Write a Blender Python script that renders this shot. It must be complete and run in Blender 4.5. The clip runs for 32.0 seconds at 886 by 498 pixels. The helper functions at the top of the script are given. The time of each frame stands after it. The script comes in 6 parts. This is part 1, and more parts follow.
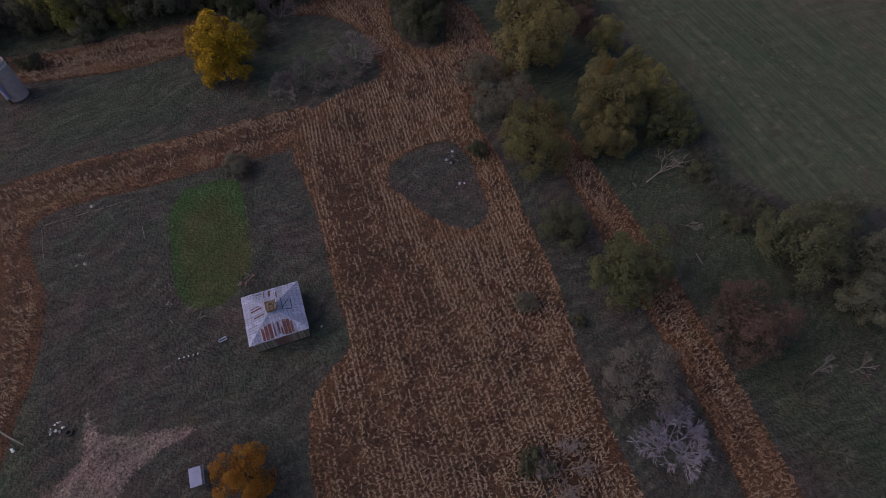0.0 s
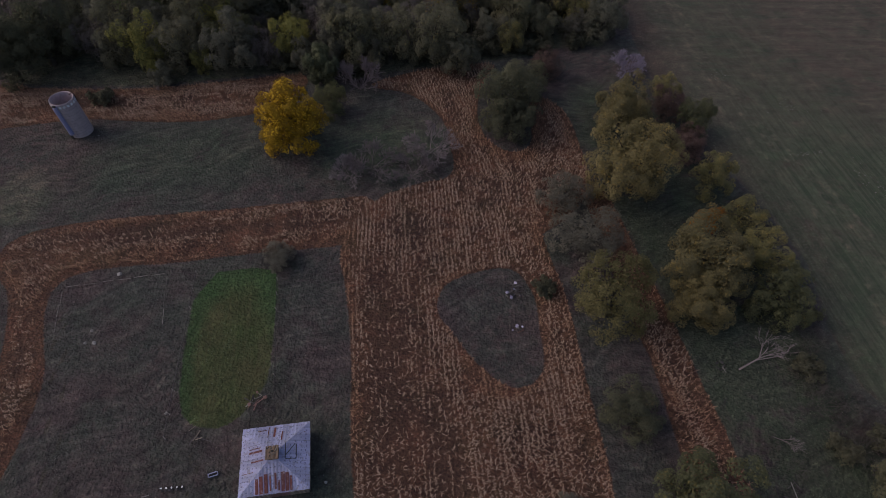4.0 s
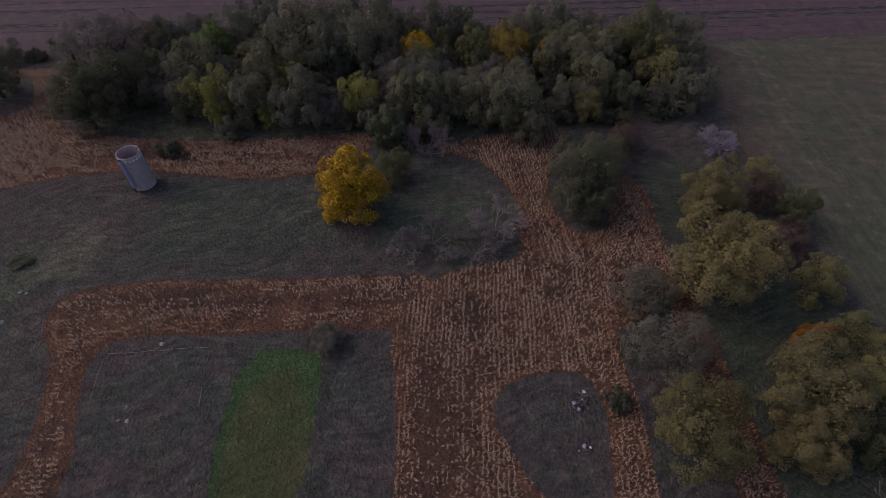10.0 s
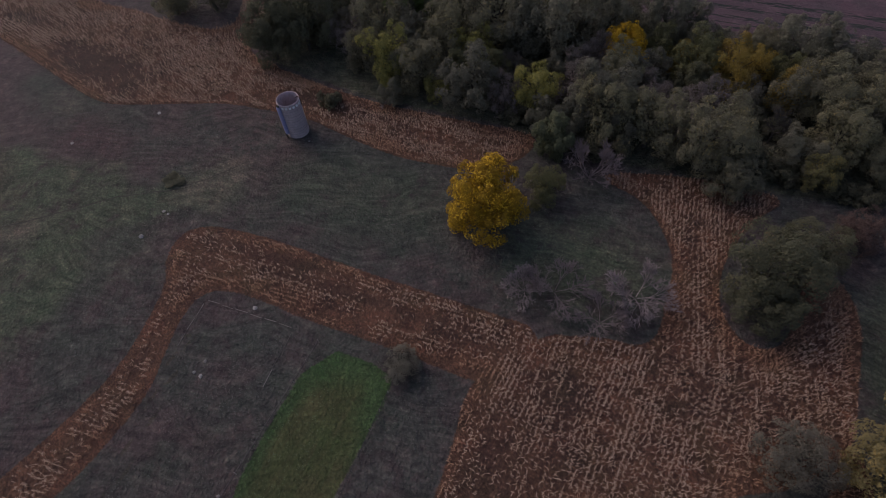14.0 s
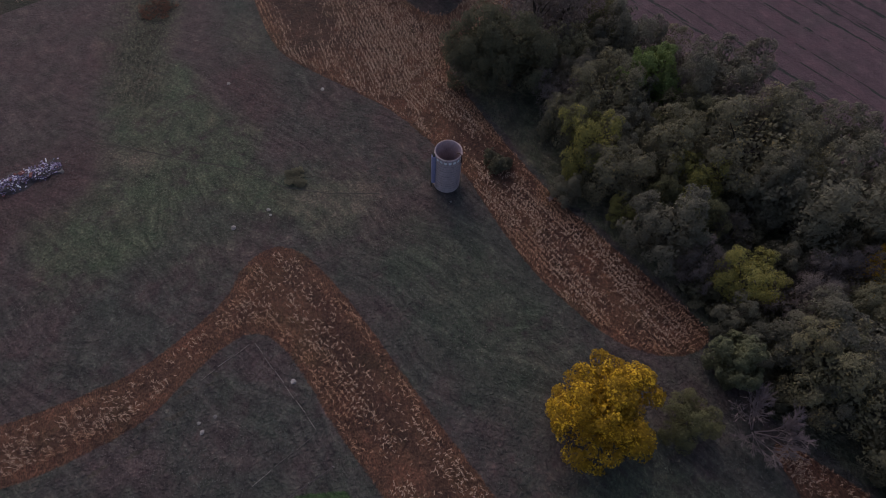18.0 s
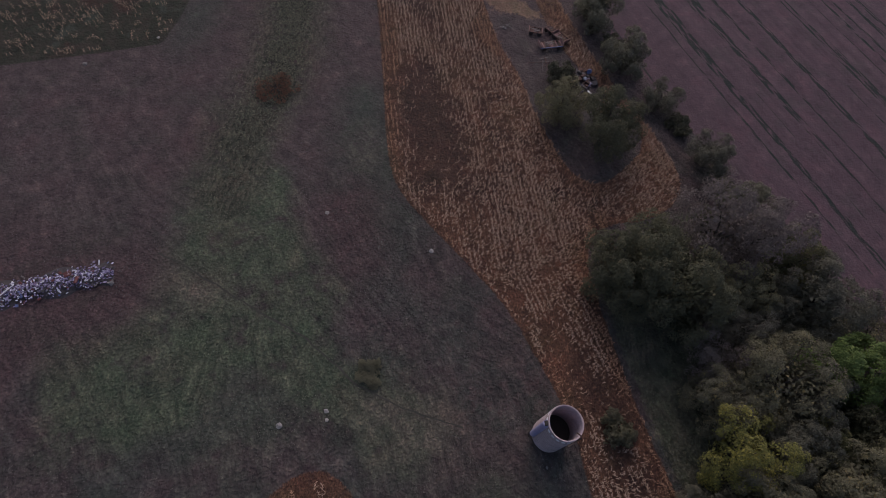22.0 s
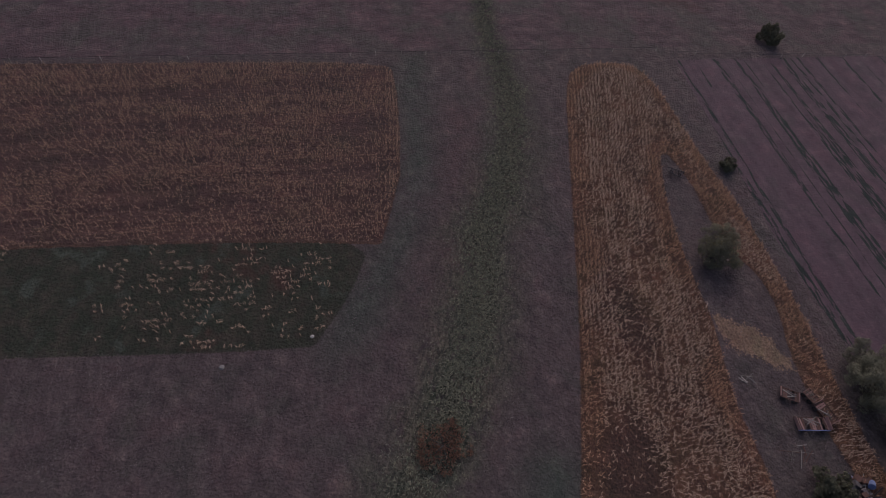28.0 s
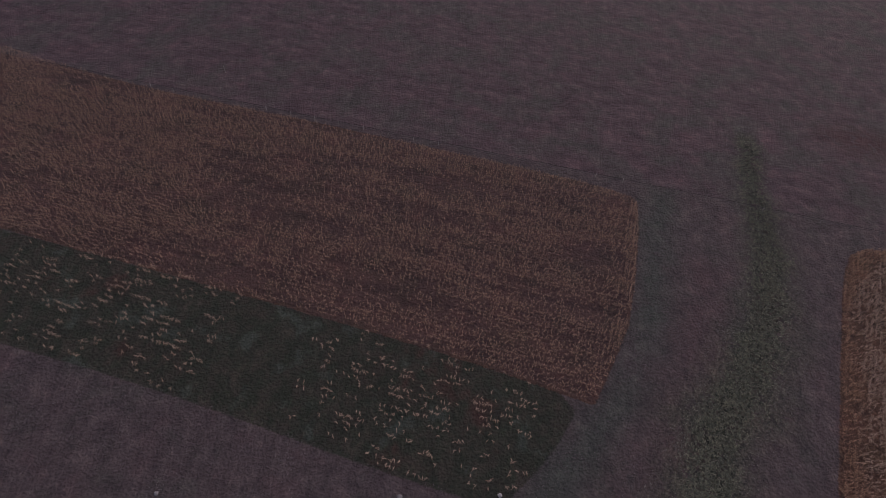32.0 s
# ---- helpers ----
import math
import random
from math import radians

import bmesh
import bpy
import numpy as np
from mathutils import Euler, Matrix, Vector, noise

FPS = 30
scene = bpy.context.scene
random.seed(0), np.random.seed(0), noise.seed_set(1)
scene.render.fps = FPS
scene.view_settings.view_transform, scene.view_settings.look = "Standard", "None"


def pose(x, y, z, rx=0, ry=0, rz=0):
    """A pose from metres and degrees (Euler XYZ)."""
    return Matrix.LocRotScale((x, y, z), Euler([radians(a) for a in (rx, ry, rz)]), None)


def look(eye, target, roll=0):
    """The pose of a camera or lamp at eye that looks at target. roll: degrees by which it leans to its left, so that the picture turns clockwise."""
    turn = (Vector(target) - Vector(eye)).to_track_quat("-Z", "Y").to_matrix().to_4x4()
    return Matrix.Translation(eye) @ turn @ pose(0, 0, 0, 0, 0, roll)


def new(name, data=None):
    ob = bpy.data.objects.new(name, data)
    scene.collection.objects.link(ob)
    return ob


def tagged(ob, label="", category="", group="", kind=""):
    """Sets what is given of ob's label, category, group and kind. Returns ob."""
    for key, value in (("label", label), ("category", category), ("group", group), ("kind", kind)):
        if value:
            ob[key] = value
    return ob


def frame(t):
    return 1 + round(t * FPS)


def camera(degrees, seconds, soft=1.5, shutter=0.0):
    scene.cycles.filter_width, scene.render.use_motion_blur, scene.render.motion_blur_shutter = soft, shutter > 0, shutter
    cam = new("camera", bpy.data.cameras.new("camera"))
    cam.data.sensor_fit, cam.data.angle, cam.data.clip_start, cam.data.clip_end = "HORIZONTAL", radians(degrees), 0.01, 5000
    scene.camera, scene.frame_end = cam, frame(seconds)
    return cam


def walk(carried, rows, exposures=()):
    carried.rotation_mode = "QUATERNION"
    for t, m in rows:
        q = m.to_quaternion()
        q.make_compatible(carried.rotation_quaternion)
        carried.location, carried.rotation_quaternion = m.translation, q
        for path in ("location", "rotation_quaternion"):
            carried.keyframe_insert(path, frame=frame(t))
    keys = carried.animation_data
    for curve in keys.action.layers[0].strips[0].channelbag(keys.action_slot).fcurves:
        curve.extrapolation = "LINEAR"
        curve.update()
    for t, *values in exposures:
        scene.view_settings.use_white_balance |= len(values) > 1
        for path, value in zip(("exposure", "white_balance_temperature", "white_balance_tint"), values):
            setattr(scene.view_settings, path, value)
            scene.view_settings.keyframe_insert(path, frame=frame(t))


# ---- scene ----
cam = camera(78.9, 32.0, soft=0.8)
PATH = [
    (0, (-0.027, 0.120, 80.881), (0.551, 1.517, 78.644), -0.4),
    (0.5, (1.531, 3.425, 80.923), (2.043, 4.853, 78.690), 0.1),
    (1, (2.843, 6.576, 80.972), (3.336, 8.022, 78.746), 0.7),
    (1.5, (3.904, 9.692, 81.031), (4.383, 11.150, 78.810), 1.1),
    (2, (4.790, 12.677, 81.097), (5.265, 14.149, 78.885), 1.6),
    (2.5, (5.411, 15.435, 81.148), (5.886, 16.926, 78.949), 2.1),
    (4.5, (6.593, 24.667, 81.244), (6.916, 26.271, 79.097), 3.3),
    (5, (6.584, 26.386, 81.259), (6.861, 28.014, 79.124), 3.5),
    (5.5, (6.384, 27.813, 81.247), (6.633, 29.464, 79.125), 3.7),
    (6, (6.060, 28.994, 81.205), (6.298, 30.665, 79.098), 3.9),
    (6.5, (5.732, 29.940, 81.151), (5.981, 31.631, 79.061), 4.0),
    (7, (5.381, 30.825, 81.058), (5.651, 32.531, 78.982), 3.8),
    (7.5, (5.094, 31.555, 81.019), (5.392, 33.269, 78.955), 3.5),
    (8, (4.928, 32.187, 80.950), (5.254, 33.907, 78.894), 3.0),
    (8.5, (4.879, 32.827, 80.876), (5.231, 34.549, 78.827), 2.4),
    (9, (5.075, 33.618, 80.812), (5.443, 35.338, 78.763), 1.7),
    (9.5, (5.445, 34.684, 80.733), (5.812, 36.397, 78.679), 0.9),
    (10, (6.083, 36.064, 80.603), (6.229, 37.796, 78.538), 0.6),
    (10.5, (6.948, 37.672, 80.510), (6.884, 39.390, 78.427), -0.2),
    (11, (7.930, 39.498, 80.475), (7.806, 41.193, 78.376), -1.5),
    (11.5, (8.809, 41.626, 80.513), (8.655, 43.289, 78.390), -2.4),
    (12, (9.553, 44.165, 80.478), (9.318, 45.788, 78.332), -3.3),
    (12.5, (10.199, 47.080, 80.363), (9.850, 48.650, 78.193), -4.0),
    (13, (10.824, 50.288, 80.270), (10.372, 51.801, 78.080), -4.6),
    (13.5, (11.101, 53.785, 80.152), (10.566, 55.241, 77.942), -4.7),
    (14, (10.872, 57.451, 79.970), (10.259, 58.848, 77.742), -4.4),
    (14.5, (10.110, 61.183, 79.808), (9.415, 62.512, 77.563), -4.0),
    (16.5, (2.696, 76.370, 78.638), (1.806, 77.463, 76.336), -0.2),
    (17, (-0.362, 79.826, 78.422), (-1.300, 80.853, 76.108), 1.2),
    (17.5, (-3.934, 82.990, 78.214), (-4.909, 83.958, 75.890), 2.5),
    (18, (-7.856, 85.932, 78.025), (-8.844, 86.870, 75.693), 4.2),
    (18.5, (-12.119, 88.574, 77.846), (-13.107, 89.502, 75.511), 6.0),
    (19, (-16.566, 90.928, 77.748), (-17.554, 91.853, 75.412), 7.9),
    (19.5, (-21.257, 92.941, 77.713), (-22.236, 93.876, 75.377), 9.6),
    (20, (-26.089, 94.588, 77.705), (-27.058, 95.541, 75.372), 11.4),
    (20.5, (-30.838, 95.969, 77.786), (-31.806, 96.918, 75.452), 12.9),
    (21, (-36.098, 97.369, 77.846), (-37.099, 98.272, 75.507), 13.2),
    (21.5, (-41.730, 98.715, 77.913), (-42.795, 99.523, 75.568), 12.8),
    (22, (-47.496, 99.953, 77.984), (-48.604, 100.684, 75.632), 12.4),
    (22.5, (-53.225, 100.971, 78.108), (-54.360, 101.636, 75.751), 12.0),
    (23, (-58.868, 101.755, 78.262), (-60.018, 102.391, 75.904), 11.9),
    (23.5, (-64.507, 102.298, 78.416), (-65.673, 102.938, 76.066), 11.9),
    (24, (-70.083, 102.628, 78.600), (-71.265, 103.279, 76.262), 11.8),
    (24.5, (-75.484, 102.678, 78.805), (-76.683, 103.345, 76.480), 11.5),
    (25, (-80.820, 102.543, 79.024), (-82.072, 103.132, 76.704), 10.6),
    (25.5, (-85.855, 102.218, 79.148), (-87.159, 102.731, 76.841), 9.7),
    (27.5, (-103.287, 98.747, 79.788), (-104.748, 99.210, 77.564), 8.7),
    (28, (-106.777, 97.322, 79.871), (-108.282, 97.748, 77.672), 8.6),
    (28.5, (-109.794, 95.718, 79.857), (-111.349, 96.084, 77.680), 8.3),
    (29, (-112.483, 93.967, 79.770), (-114.087, 94.261, 77.617), 8.0),
    (29.5, (-114.776, 92.077, 79.707), (-116.420, 92.295, 77.576), 7.6),
    (30, (-116.718, 90.115, 79.596), (-118.400, 90.273, 77.489), 7.1),
    (30.5, (-118.330, 88.121, 79.410), (-120.043, 88.235, 77.327), 6.7),
    (31, (-119.580, 86.065, 79.194), (-121.322, 86.115, 77.131), 6.1),
    (31.5, (-120.478, 83.888, 78.991), (-122.237, 83.849, 76.943), 5.7),
    (32, (-121.210, 81.691, 78.764), (-122.953, 81.420, 76.721), 5.8),
]
walk(cam, [(t, look(eye, target, roll)) for t, eye, target, roll in PATH],
     [(0, -0.02, 6500, 10), (6, 0.05, 6500, 13), (11, 0.1, 6500, 16), (18, 0.14, 6500, 15.5), (26, 0.08, 6500, 15), (32, 0.02, 6500, 18)])

# ---- light: a dull overcast evening ----
world = bpy.data.worlds.new("world")
scene.world = world
world.use_nodes = True
wn = world.node_tree
sky = wn.nodes.new("ShaderNodeTexSky")
sky.sky_type, sky.sun_disc = "NISHITA", False
sky.sun_elevation, sky.sun_rotation = radians(38), radians(-70)
sky.air_density, sky.dust_density, sky.ozone_density = 1.0, 4.0, 1.0
wn.links.new(sky.outputs[0], wn.nodes["Background"].inputs[0])
wn.nodes["Background"].inputs[1].default_value = 0.13
sun_data = bpy.data.lights.new("sun", "SUN")
sun_data.energy, sun_data.angle, sun_data.color = 0.55, radians(65), (0.98, 0.93, 1.0)
sun = new("sun", sun_data)
sun.matrix_world = look((-60, 25, 48), (0, 0, 0))


# ---- numbers: noise and outlines ----
def lattice(ix, iy, seed):
    h = (ix.astype(np.int64) * 374761393 + iy.astype(np.int64) * 668265263 + seed * 974711) & 0xFFFFFFFF
    h = ((h ^ (h >> 13)) * 1274126177) & 0xFFFFFFFF
    return ((h ^ (h >> 16)) & 0xFFFF) / 65535.0


def value_noise(x, y, size, seed=0, octaves=3):
    x, y = np.asarray(x, float) / size, np.asarray(y, float) / size
    total, weight, amp = 0.0, 0.0, 1.0
    for o in range(octaves):
        ix, iy = np.floor(x), np.floor(y)
        fx, fy = x - ix, y - iy
        fx, fy = fx * fx * (3 - 2 * fx), fy * fy * (3 - 2 * fy)
        a, b = lattice(ix, iy, seed + o), lattice(ix + 1, iy, seed + o)
        c, d = lattice(ix, iy + 1, seed + o), lattice(ix + 1, iy + 1, seed + o)
        total = total + amp * ((a * (1 - fx) + b * fx) * (1 - fy) + (c * (1 - fx) + d * fx) * fy)
        weight, amp, x, y = weight + amp, amp * 0.5, x * 2.03, y * 2.03
    return total / weight


def rounded(points, times=2):
    p = np.array(points, float)
    for _ in range(times):
        q = np.roll(p, -1, 0)
        p = np.stack([0.75 * p + 0.25 * q, 0.25 * p + 0.75 * q], 1).reshape(-1, 2)
    return p


def inside(points, x, y):
    """Metres inside (positive) or outside (negative) of an outline."""
    p = np.asarray(points, float)
    q = np.roll(p, -1, 0)
    best, within = np.full(np.shape(x), 1e9), np.zeros(np.shape(x), bool)
    for (ax, ay), (bx, by) in zip(p, q):
        dx, dy = bx - ax, by - ay
        s = np.clip(((x - ax) * dx + (y - ay) * dy) / max(dx * dx + dy * dy, 1e-9), 0, 1)
        best = np.minimum(best, (x - ax - s * dx) ** 2 + (y - ay - s * dy) ** 2)
        cross = (ay > y) != (by > y)
        if dy:
            within ^= cross & (x < dx * (y - ay) / dy + ax)
    d = np.sqrt(best)
    return np.where(within, d, -d)


def along(points, x, y):
    """Metres from an open line."""
    best = np.full(np.shape(x), 1e9)
    for (ax, ay), (bx, by) in zip(points[:-1], points[1:]):
        dx, dy = bx - ax, by - ay
        s = np.clip(((x - ax) * dx + (y - ay) * dy) / (dx * dx + dy * dy), 0, 1)
        best = np.minimum(best, (x - ax - s * dx) ** 2 + (y - ay - s * dy) ** 2)
    return np.sqrt(best)


# ---- the plan: outlines of fields, in metres ----
CORN_MAIN = rounded([(-12.2, -16.2), (-11.7, 18.9), (-10.9, 25.2), (-8.8, 32.7), (-4.7, 36.2), (0.1, 38.9), (0.1, 44), (0.5, 52.1), (1.5, 60.6), (1.9, 68.3), (2, 75.2), (0.8, 86.1),
    (9.7, 97.6), (25.7, 100.8), (42.5, 95), (40.4, 85.7), (40, 76.1), (40.4, 69.7), (39.7, 62), (38.9, 56.8), (37.5, 44), (37, 37.7), (35.2, 31.3), (33.2, 23.5), (31.9, 16.2), (30.8, 7.7), (29.7, -16.2)])
CORN_NORTH = rounded([(6.8, 97.5), (20.7, 98.4), (26.1, 100.8), (27.5, 104.4), (27.3, 110.2), (28.2, 116.9), (24.8, 125), (20, 130.3), (13.1, 132.3), (12.8, 135), (28.9, 138.8), (46.6, 138.8), (41.4, 132.7), (37.4, 125),
    (35.4, 117.6), (35.9, 110.3), (39.4, 105.6), (44.6, 105.6), (47.1, 111.9), (47.7, 119.3), (51.2, 123.7), (54.7, 122), (57.2, 114.8), (55.9, 103.5), (54.8, 91.8), (40.4, 81), (18, 81)])
CORN_WEST = rounded([(12.2, 97.7), (-7, 98.4), (-21.2, 98.6), (-40.4, 99.8), (-49.4, 99.5), (-55.6, 98.6), (-59.3, 95.7), (-58.9, 89.9), (-55.2, 85.1), (-53.6, 77.2), (-52.9, 69.1), (-54.3, 62.5), (-56.2, 55.4), (-59.4, 45.9),
    (-60.8, 27), (-54.7, 27), (-50.8, 44.8), (-48.1, 51.8), (-46.4, 59.4), (-45.4, 67.5), (-47.5, 75.3), (-48.6, 81.4), (-47.8, 85.5), (-44.6, 87.5), (-36.5, 87.8), (-29.4, 86.9), (-13.9, 86.9), (5.4, 85.6)], 1)
CORN_STRIP = rounded([(-75.6, 128.5), (-69.9, 130), (-62.4, 130.5), (-51.7, 131), (-42.5, 128.8), (-31.1, 126.4), (-24.4, 126.1), (-13.5, 127), (-7.7, 129.2), (-2.7, 134.3), (-1.9, 139.9), (-5.8, 140.8), (-14.3, 140.5),
    (-26.2, 140.1), (-39.2, 140), (-53.6, 141.8), (-64.7, 144.2), (-75.6, 145.8)])
CORN_HILL = rounded([(-68.2, 131.2), (-74.8, 128.7), (-84.2, 125.7), (-92.3, 122.7), (-98.6, 121.2), (-105.4, 122), (-125.1, 128.1), (-144.6, 133.9), (-163.5, 138.6), (-186, 144.3), (-204.5, 149), (-212.9, 153.1), (-214.7, 163.1),
    (-212.4, 170.4), (-203.6, 172.7), (-192.5, 173.1), (-179.8, 173.7), (-167.5, 175.5), (-153.5, 175.5), (-142.4, 175.5), (-131.8, 174.2), (-115.3, 173.2), (-103.3, 173.6), (-93.8, 174.3), (-84.5, 173.7), (-79.4, 170.5),
    (-77.1, 161.9), (-79.4, 153.6), (-75.5, 146.5), (-64, 144.5)], 1)
CLEARING = rounded([(-185, 165.1), (-171.7, 160.9), (-161.7, 159), (-150.1, 158), (-142, 158), (-133.9, 156.1), (-125.6, 154.8), (-117.5, 155.1), (-106.1, 153.2), (-96.9, 152.7), (-89.9, 153.4), (-86.7, 157.3),
    (-89.1, 164.3), (-91.9, 170.1), (-98.1, 172.3), (-105.2, 170.6), (-115.3, 168.3), (-122.2, 167.8), (-129.5, 168.1), (-135.5, 169), (-142.8, 171.2), (-150.1, 171.2), (-155.5, 168.3), (-163.8, 167.3), (-174.4, 167.8)], 1)
STRAW = rounded([(-145, 157.5), (-142.2, 163), (-139.6, 167.4), (-132.7, 169), (-129.5, 171.5), (-130.4, 166), (-134.8, 159.4), (-137, 156.6)], 1)
CORN_EAST = rounded([(52.1, 94.5), (57.1, 92.5), (57, 80.3), (57.2, 68.7), (57.1, 56), (56.7, 47.1), (56.7, 40), (55.8, 26.7), (54.7, 18.6), (53.3, 8.9), (52, 1.4), (49.3, -16.2), (41.2, -13.5), (43.2, -4.1), (44.4, 2),
    (45.6, 8.5), (46.8, 17.6), (47.2, 24.3), (48.6, 42.3), (50.2, 51.3), (50.2, 64.8), (50.5, 75.6)], 1)
ISLAND = rounded([(17.4, 71.4), (19.7, 74.5), (25.1, 75.9), (31.2, 76.1), (33.8, 73.7), (34.8, 68.2), (33.6, 62.4), (32.7, 56), (30.4, 53.2), (26.6, 52.8), (24, 54.7), (21.1, 59), (18.8, 64.3), (16.9, 68.3)], 1)
GREEN_PLOT = rounded([(-23.8, 83.7), (-10.8, 83.4), (-9.7, 79.8), (-10.5, 71.1), (-11.2, 63.6), (-11.9, 60.5), (-13.9, 57.8), (-17.6, 54.4), (-23.8, 56), (-25.4, 62.5)], 1)
YARD_DIRT = rounded([(-40.6, 47), (-39.4, 41.4), (-37.6, 39.2), (-32.8, 37.4), (-25, 36), (-25.5, 34.6), (-31.6, 34.2), (-35.6, 31.6), (-37.4, 28), (-39.5, 20), (-49, 20), (-45.6, 32.8), (-43.2, 36), (-40.4, 38.2), (-40.8, 42)], 1)
STUBBLE = rounded([(-164.2, 99.9), (-154.2, 96.1), (-146.2, 90.6), (-144.7, 89.5), (-144.8, 86.5), (-145.5, 71.6), (-148, 44.6), (-149.3, 18.9), (-151.2, -81), (-171.5, -81), (-169, 27), (-166.1, 82.4)], 1)
FIELD_WEST = rounded([(-216, 106.7), (-212, 109.4), (-182.2, 107.6), (-173.6, 105), (-164.8, 102.2), (-163.5, 101.8), (-163.8, 99.5), (-165.8, 82.8), (-167.4, 58.1), (-168.8, 25.9), (-170.1, -13.5), (-175.5, -94.5), (-232.2, -94.5), (-222.2, -48.6), (-218.2, -10.8), (-218.4, 24.3), (-217.6, 66.6)], 1)
HEDGE_EAST = [(91.3, 176.9), (85.2, 144.3), (82.6, 125.6), (84.5, 105), (87.3, 83.7), (88.4, 67.5), (83.7, 54), (82.4, 43.2), (86.4, 35.1), (102.1, 26.3), (270, 6.8)]
DITCH = [(-244.4, 135.7), (-222.3, 134.6), (-206.8, 135.5), (-188.2, 131.9), (-172.7, 125.4), (-162.1, 119.9), (-151.6, 118.2), (-141.6, 114.2), (-129.6, 108.6), (-116.9, 99.4), (-106.1, 93.8), (-93.3, 90.5), (-81, 83.7)]
TRAIL = [(-98.6, 81.7), (-95.6, 84), (-87.5, 90.7), (-77.4, 98.4), (-67.5, 103.8), (-62, 109.2), (-56.7, 116.1)]
TRACK_A = [(-40.5, 45.9), (-41.9, 55.4), (-43.6, 67.5), (-45.4, 77)]
TRACK_B = [(-25.1, 36.5), (-16.1, 38.3), (-6.8, 38.2)]
TRACK_C = [(-21.6, 51.3), (-23.6, 44.6), (-26.3, 37.8)]
FIELD_EAST = [(91.3, 176.9), (85.2, 144.3), (82.6, 125.6), (84.5, 105), (87.3, 83.7), (88.4, 67.5), (83.7, 54), (82.4, 43.2), (86.4, 35.1), (102.1, 26.3), (270, 6.8), (1215, -81), (1215, 179.6)]
FIELD_NORTH = [(-214.7, 181.8), (-153.9, 179), (-104, 181.7), (-74.2, 183.6), (0, 186.3), (91.8, 187), (89.1, 178.5), (1215, 180.4), (1215, 1620), (-214.7, 1620)]
WOODS = rounded([(-72.9, 146.9), (-54, 143.1), (-37.8, 141.1), (-5.4, 141.8), (5.4, 136.4), (29.7, 139.7), (51.3, 139.1), (67.5, 143.1), (78.3, 140.4), (81, 175.5), (60.8, 180.9), (0, 186.3), (-54, 183.6), (-70.2, 178.2), (-78.3, 167.4)], 1)
EAST_ROW = rounded([(58.1, 124.2), (58.1, 94.5), (58.5, 54), (57.5, 27), (54, -13.5), (89.1, -13.5), (78.3, 27), (81, 54), (83.7, 81), (79.7, 108), (78.3, 129.6)], 1)

# patches of the meadow: green hollows, reddish and pale ground
LUSH = [rounded([(-114, 90.7), (-122.8, 104.2), (-106.9, 102.1), (-94.9, 104.6), (-83.7, 107), (-73.2, 102.6), (-69, 109), (-58, 111.2), (-55.5, 105.4), (-63.2, 101.5), (-67.2, 95.5), (-76.7, 89.2), (-71.3, 84.1), (-68.1, 76.7), (-71.4, 68.7),
                 (-76.8, 60.9), (-89.5, 64.3), (-87, 73.8), (-90.8, 82.3)], 1),
        rounded([(-123.1, 101.1), (-119.3, 104), (-108.2, 102), (-98.2, 101.7), (-89.9, 98.6), (-94.7, 81.2), (-102.9, 86.9), (-109.6, 93.1), (-117.1, 96.6)], 1)]
DAMP = [rounded([(-218, 110.5), (-182, 108.6), (-164, 103), (-145, 91), (-142, 93), (-160, 107), (-182, 114), (-218, 116)], 1),
        rounded([(-122.8, 121), (-122.7, 126.5), (-98, 121.1), (-85.2, 121), (-92.3, 111.7), (-109.2, 112.7)], 1),
        rounded([(-54.5, 106.9), (-44, 121), (-39.5, 125.3), (-22, 124.3), (-15.8, 124.3), (-13.8, 106.4), (-20, 101.6), (-43.3, 103)], 1)]
REDDISH = [rounded([(-200, 117), (-180, 116.5), (-165, 112), (-152, 104), (-149, 108), (-160, 115), (-178, 121), (-200, 124)], 1), rounded([(-102.9, 108.2), (-103.9, 116.7), (-89.2, 116.7), (-82.3, 111.3), (-86, 106.9), (-95.8, 104.2)], 1), rounded([(-84.7, 119.9), (-80.3, 126.2), (-76.3, 122.4), (-79.3, 116.9)], 1),
           rounded([(-55.6, 111.9), (-53.6, 118.9), (-49.3, 116), (-51.2, 109.3)], 1), rounded([(-112, 56), (-101.3, 75.6), (-96.6, 83.1), (-88.8, 77.2), (-85.1, 67.9), (-84.9, 56)], 1),
           rounded([(-259.1, 157.1), (-257.5, 182.4), (-242, 200.8), (-236.9, 198.4), (-246.2, 178.2), (-250.4, 154.8)], 1)]
PALE = [rounded([(-65, 106.7), (-61.7, 115.8), (-55, 113.7), (-54.7, 104.9)], 1), rounded([(-95.6, 83), (-88.4, 91.6), (-86.3, 83.8), (-91.1, 81.4)], 1), rounded([(-128, 101.2), (-126, 110), (-117.4, 107.3), (-114, 103.7)], 1),
        rounded([(-68.2, 103), (-63.8, 110), (-58.8, 109.8), (-61.4, 103.3)], 1), rounded([(-113.3, 118), (-110, 120.6), (-104.4, 119), (-106, 116)], 1)]


def corn_margin(x, y):
    d = inside(CORN_MAIN, x, y)
    for field in (CORN_NORTH, CORN_WEST, CORN_STRIP, CORN_EAST):
        d = np.maximum(d, inside(field, x, y))
    d = np.maximum(d, np.minimum(inside(CORN_HILL, x, y), -inside(CLEARING, x, y)))
    return np.minimum(d, -inside(ISLAND, x, y))


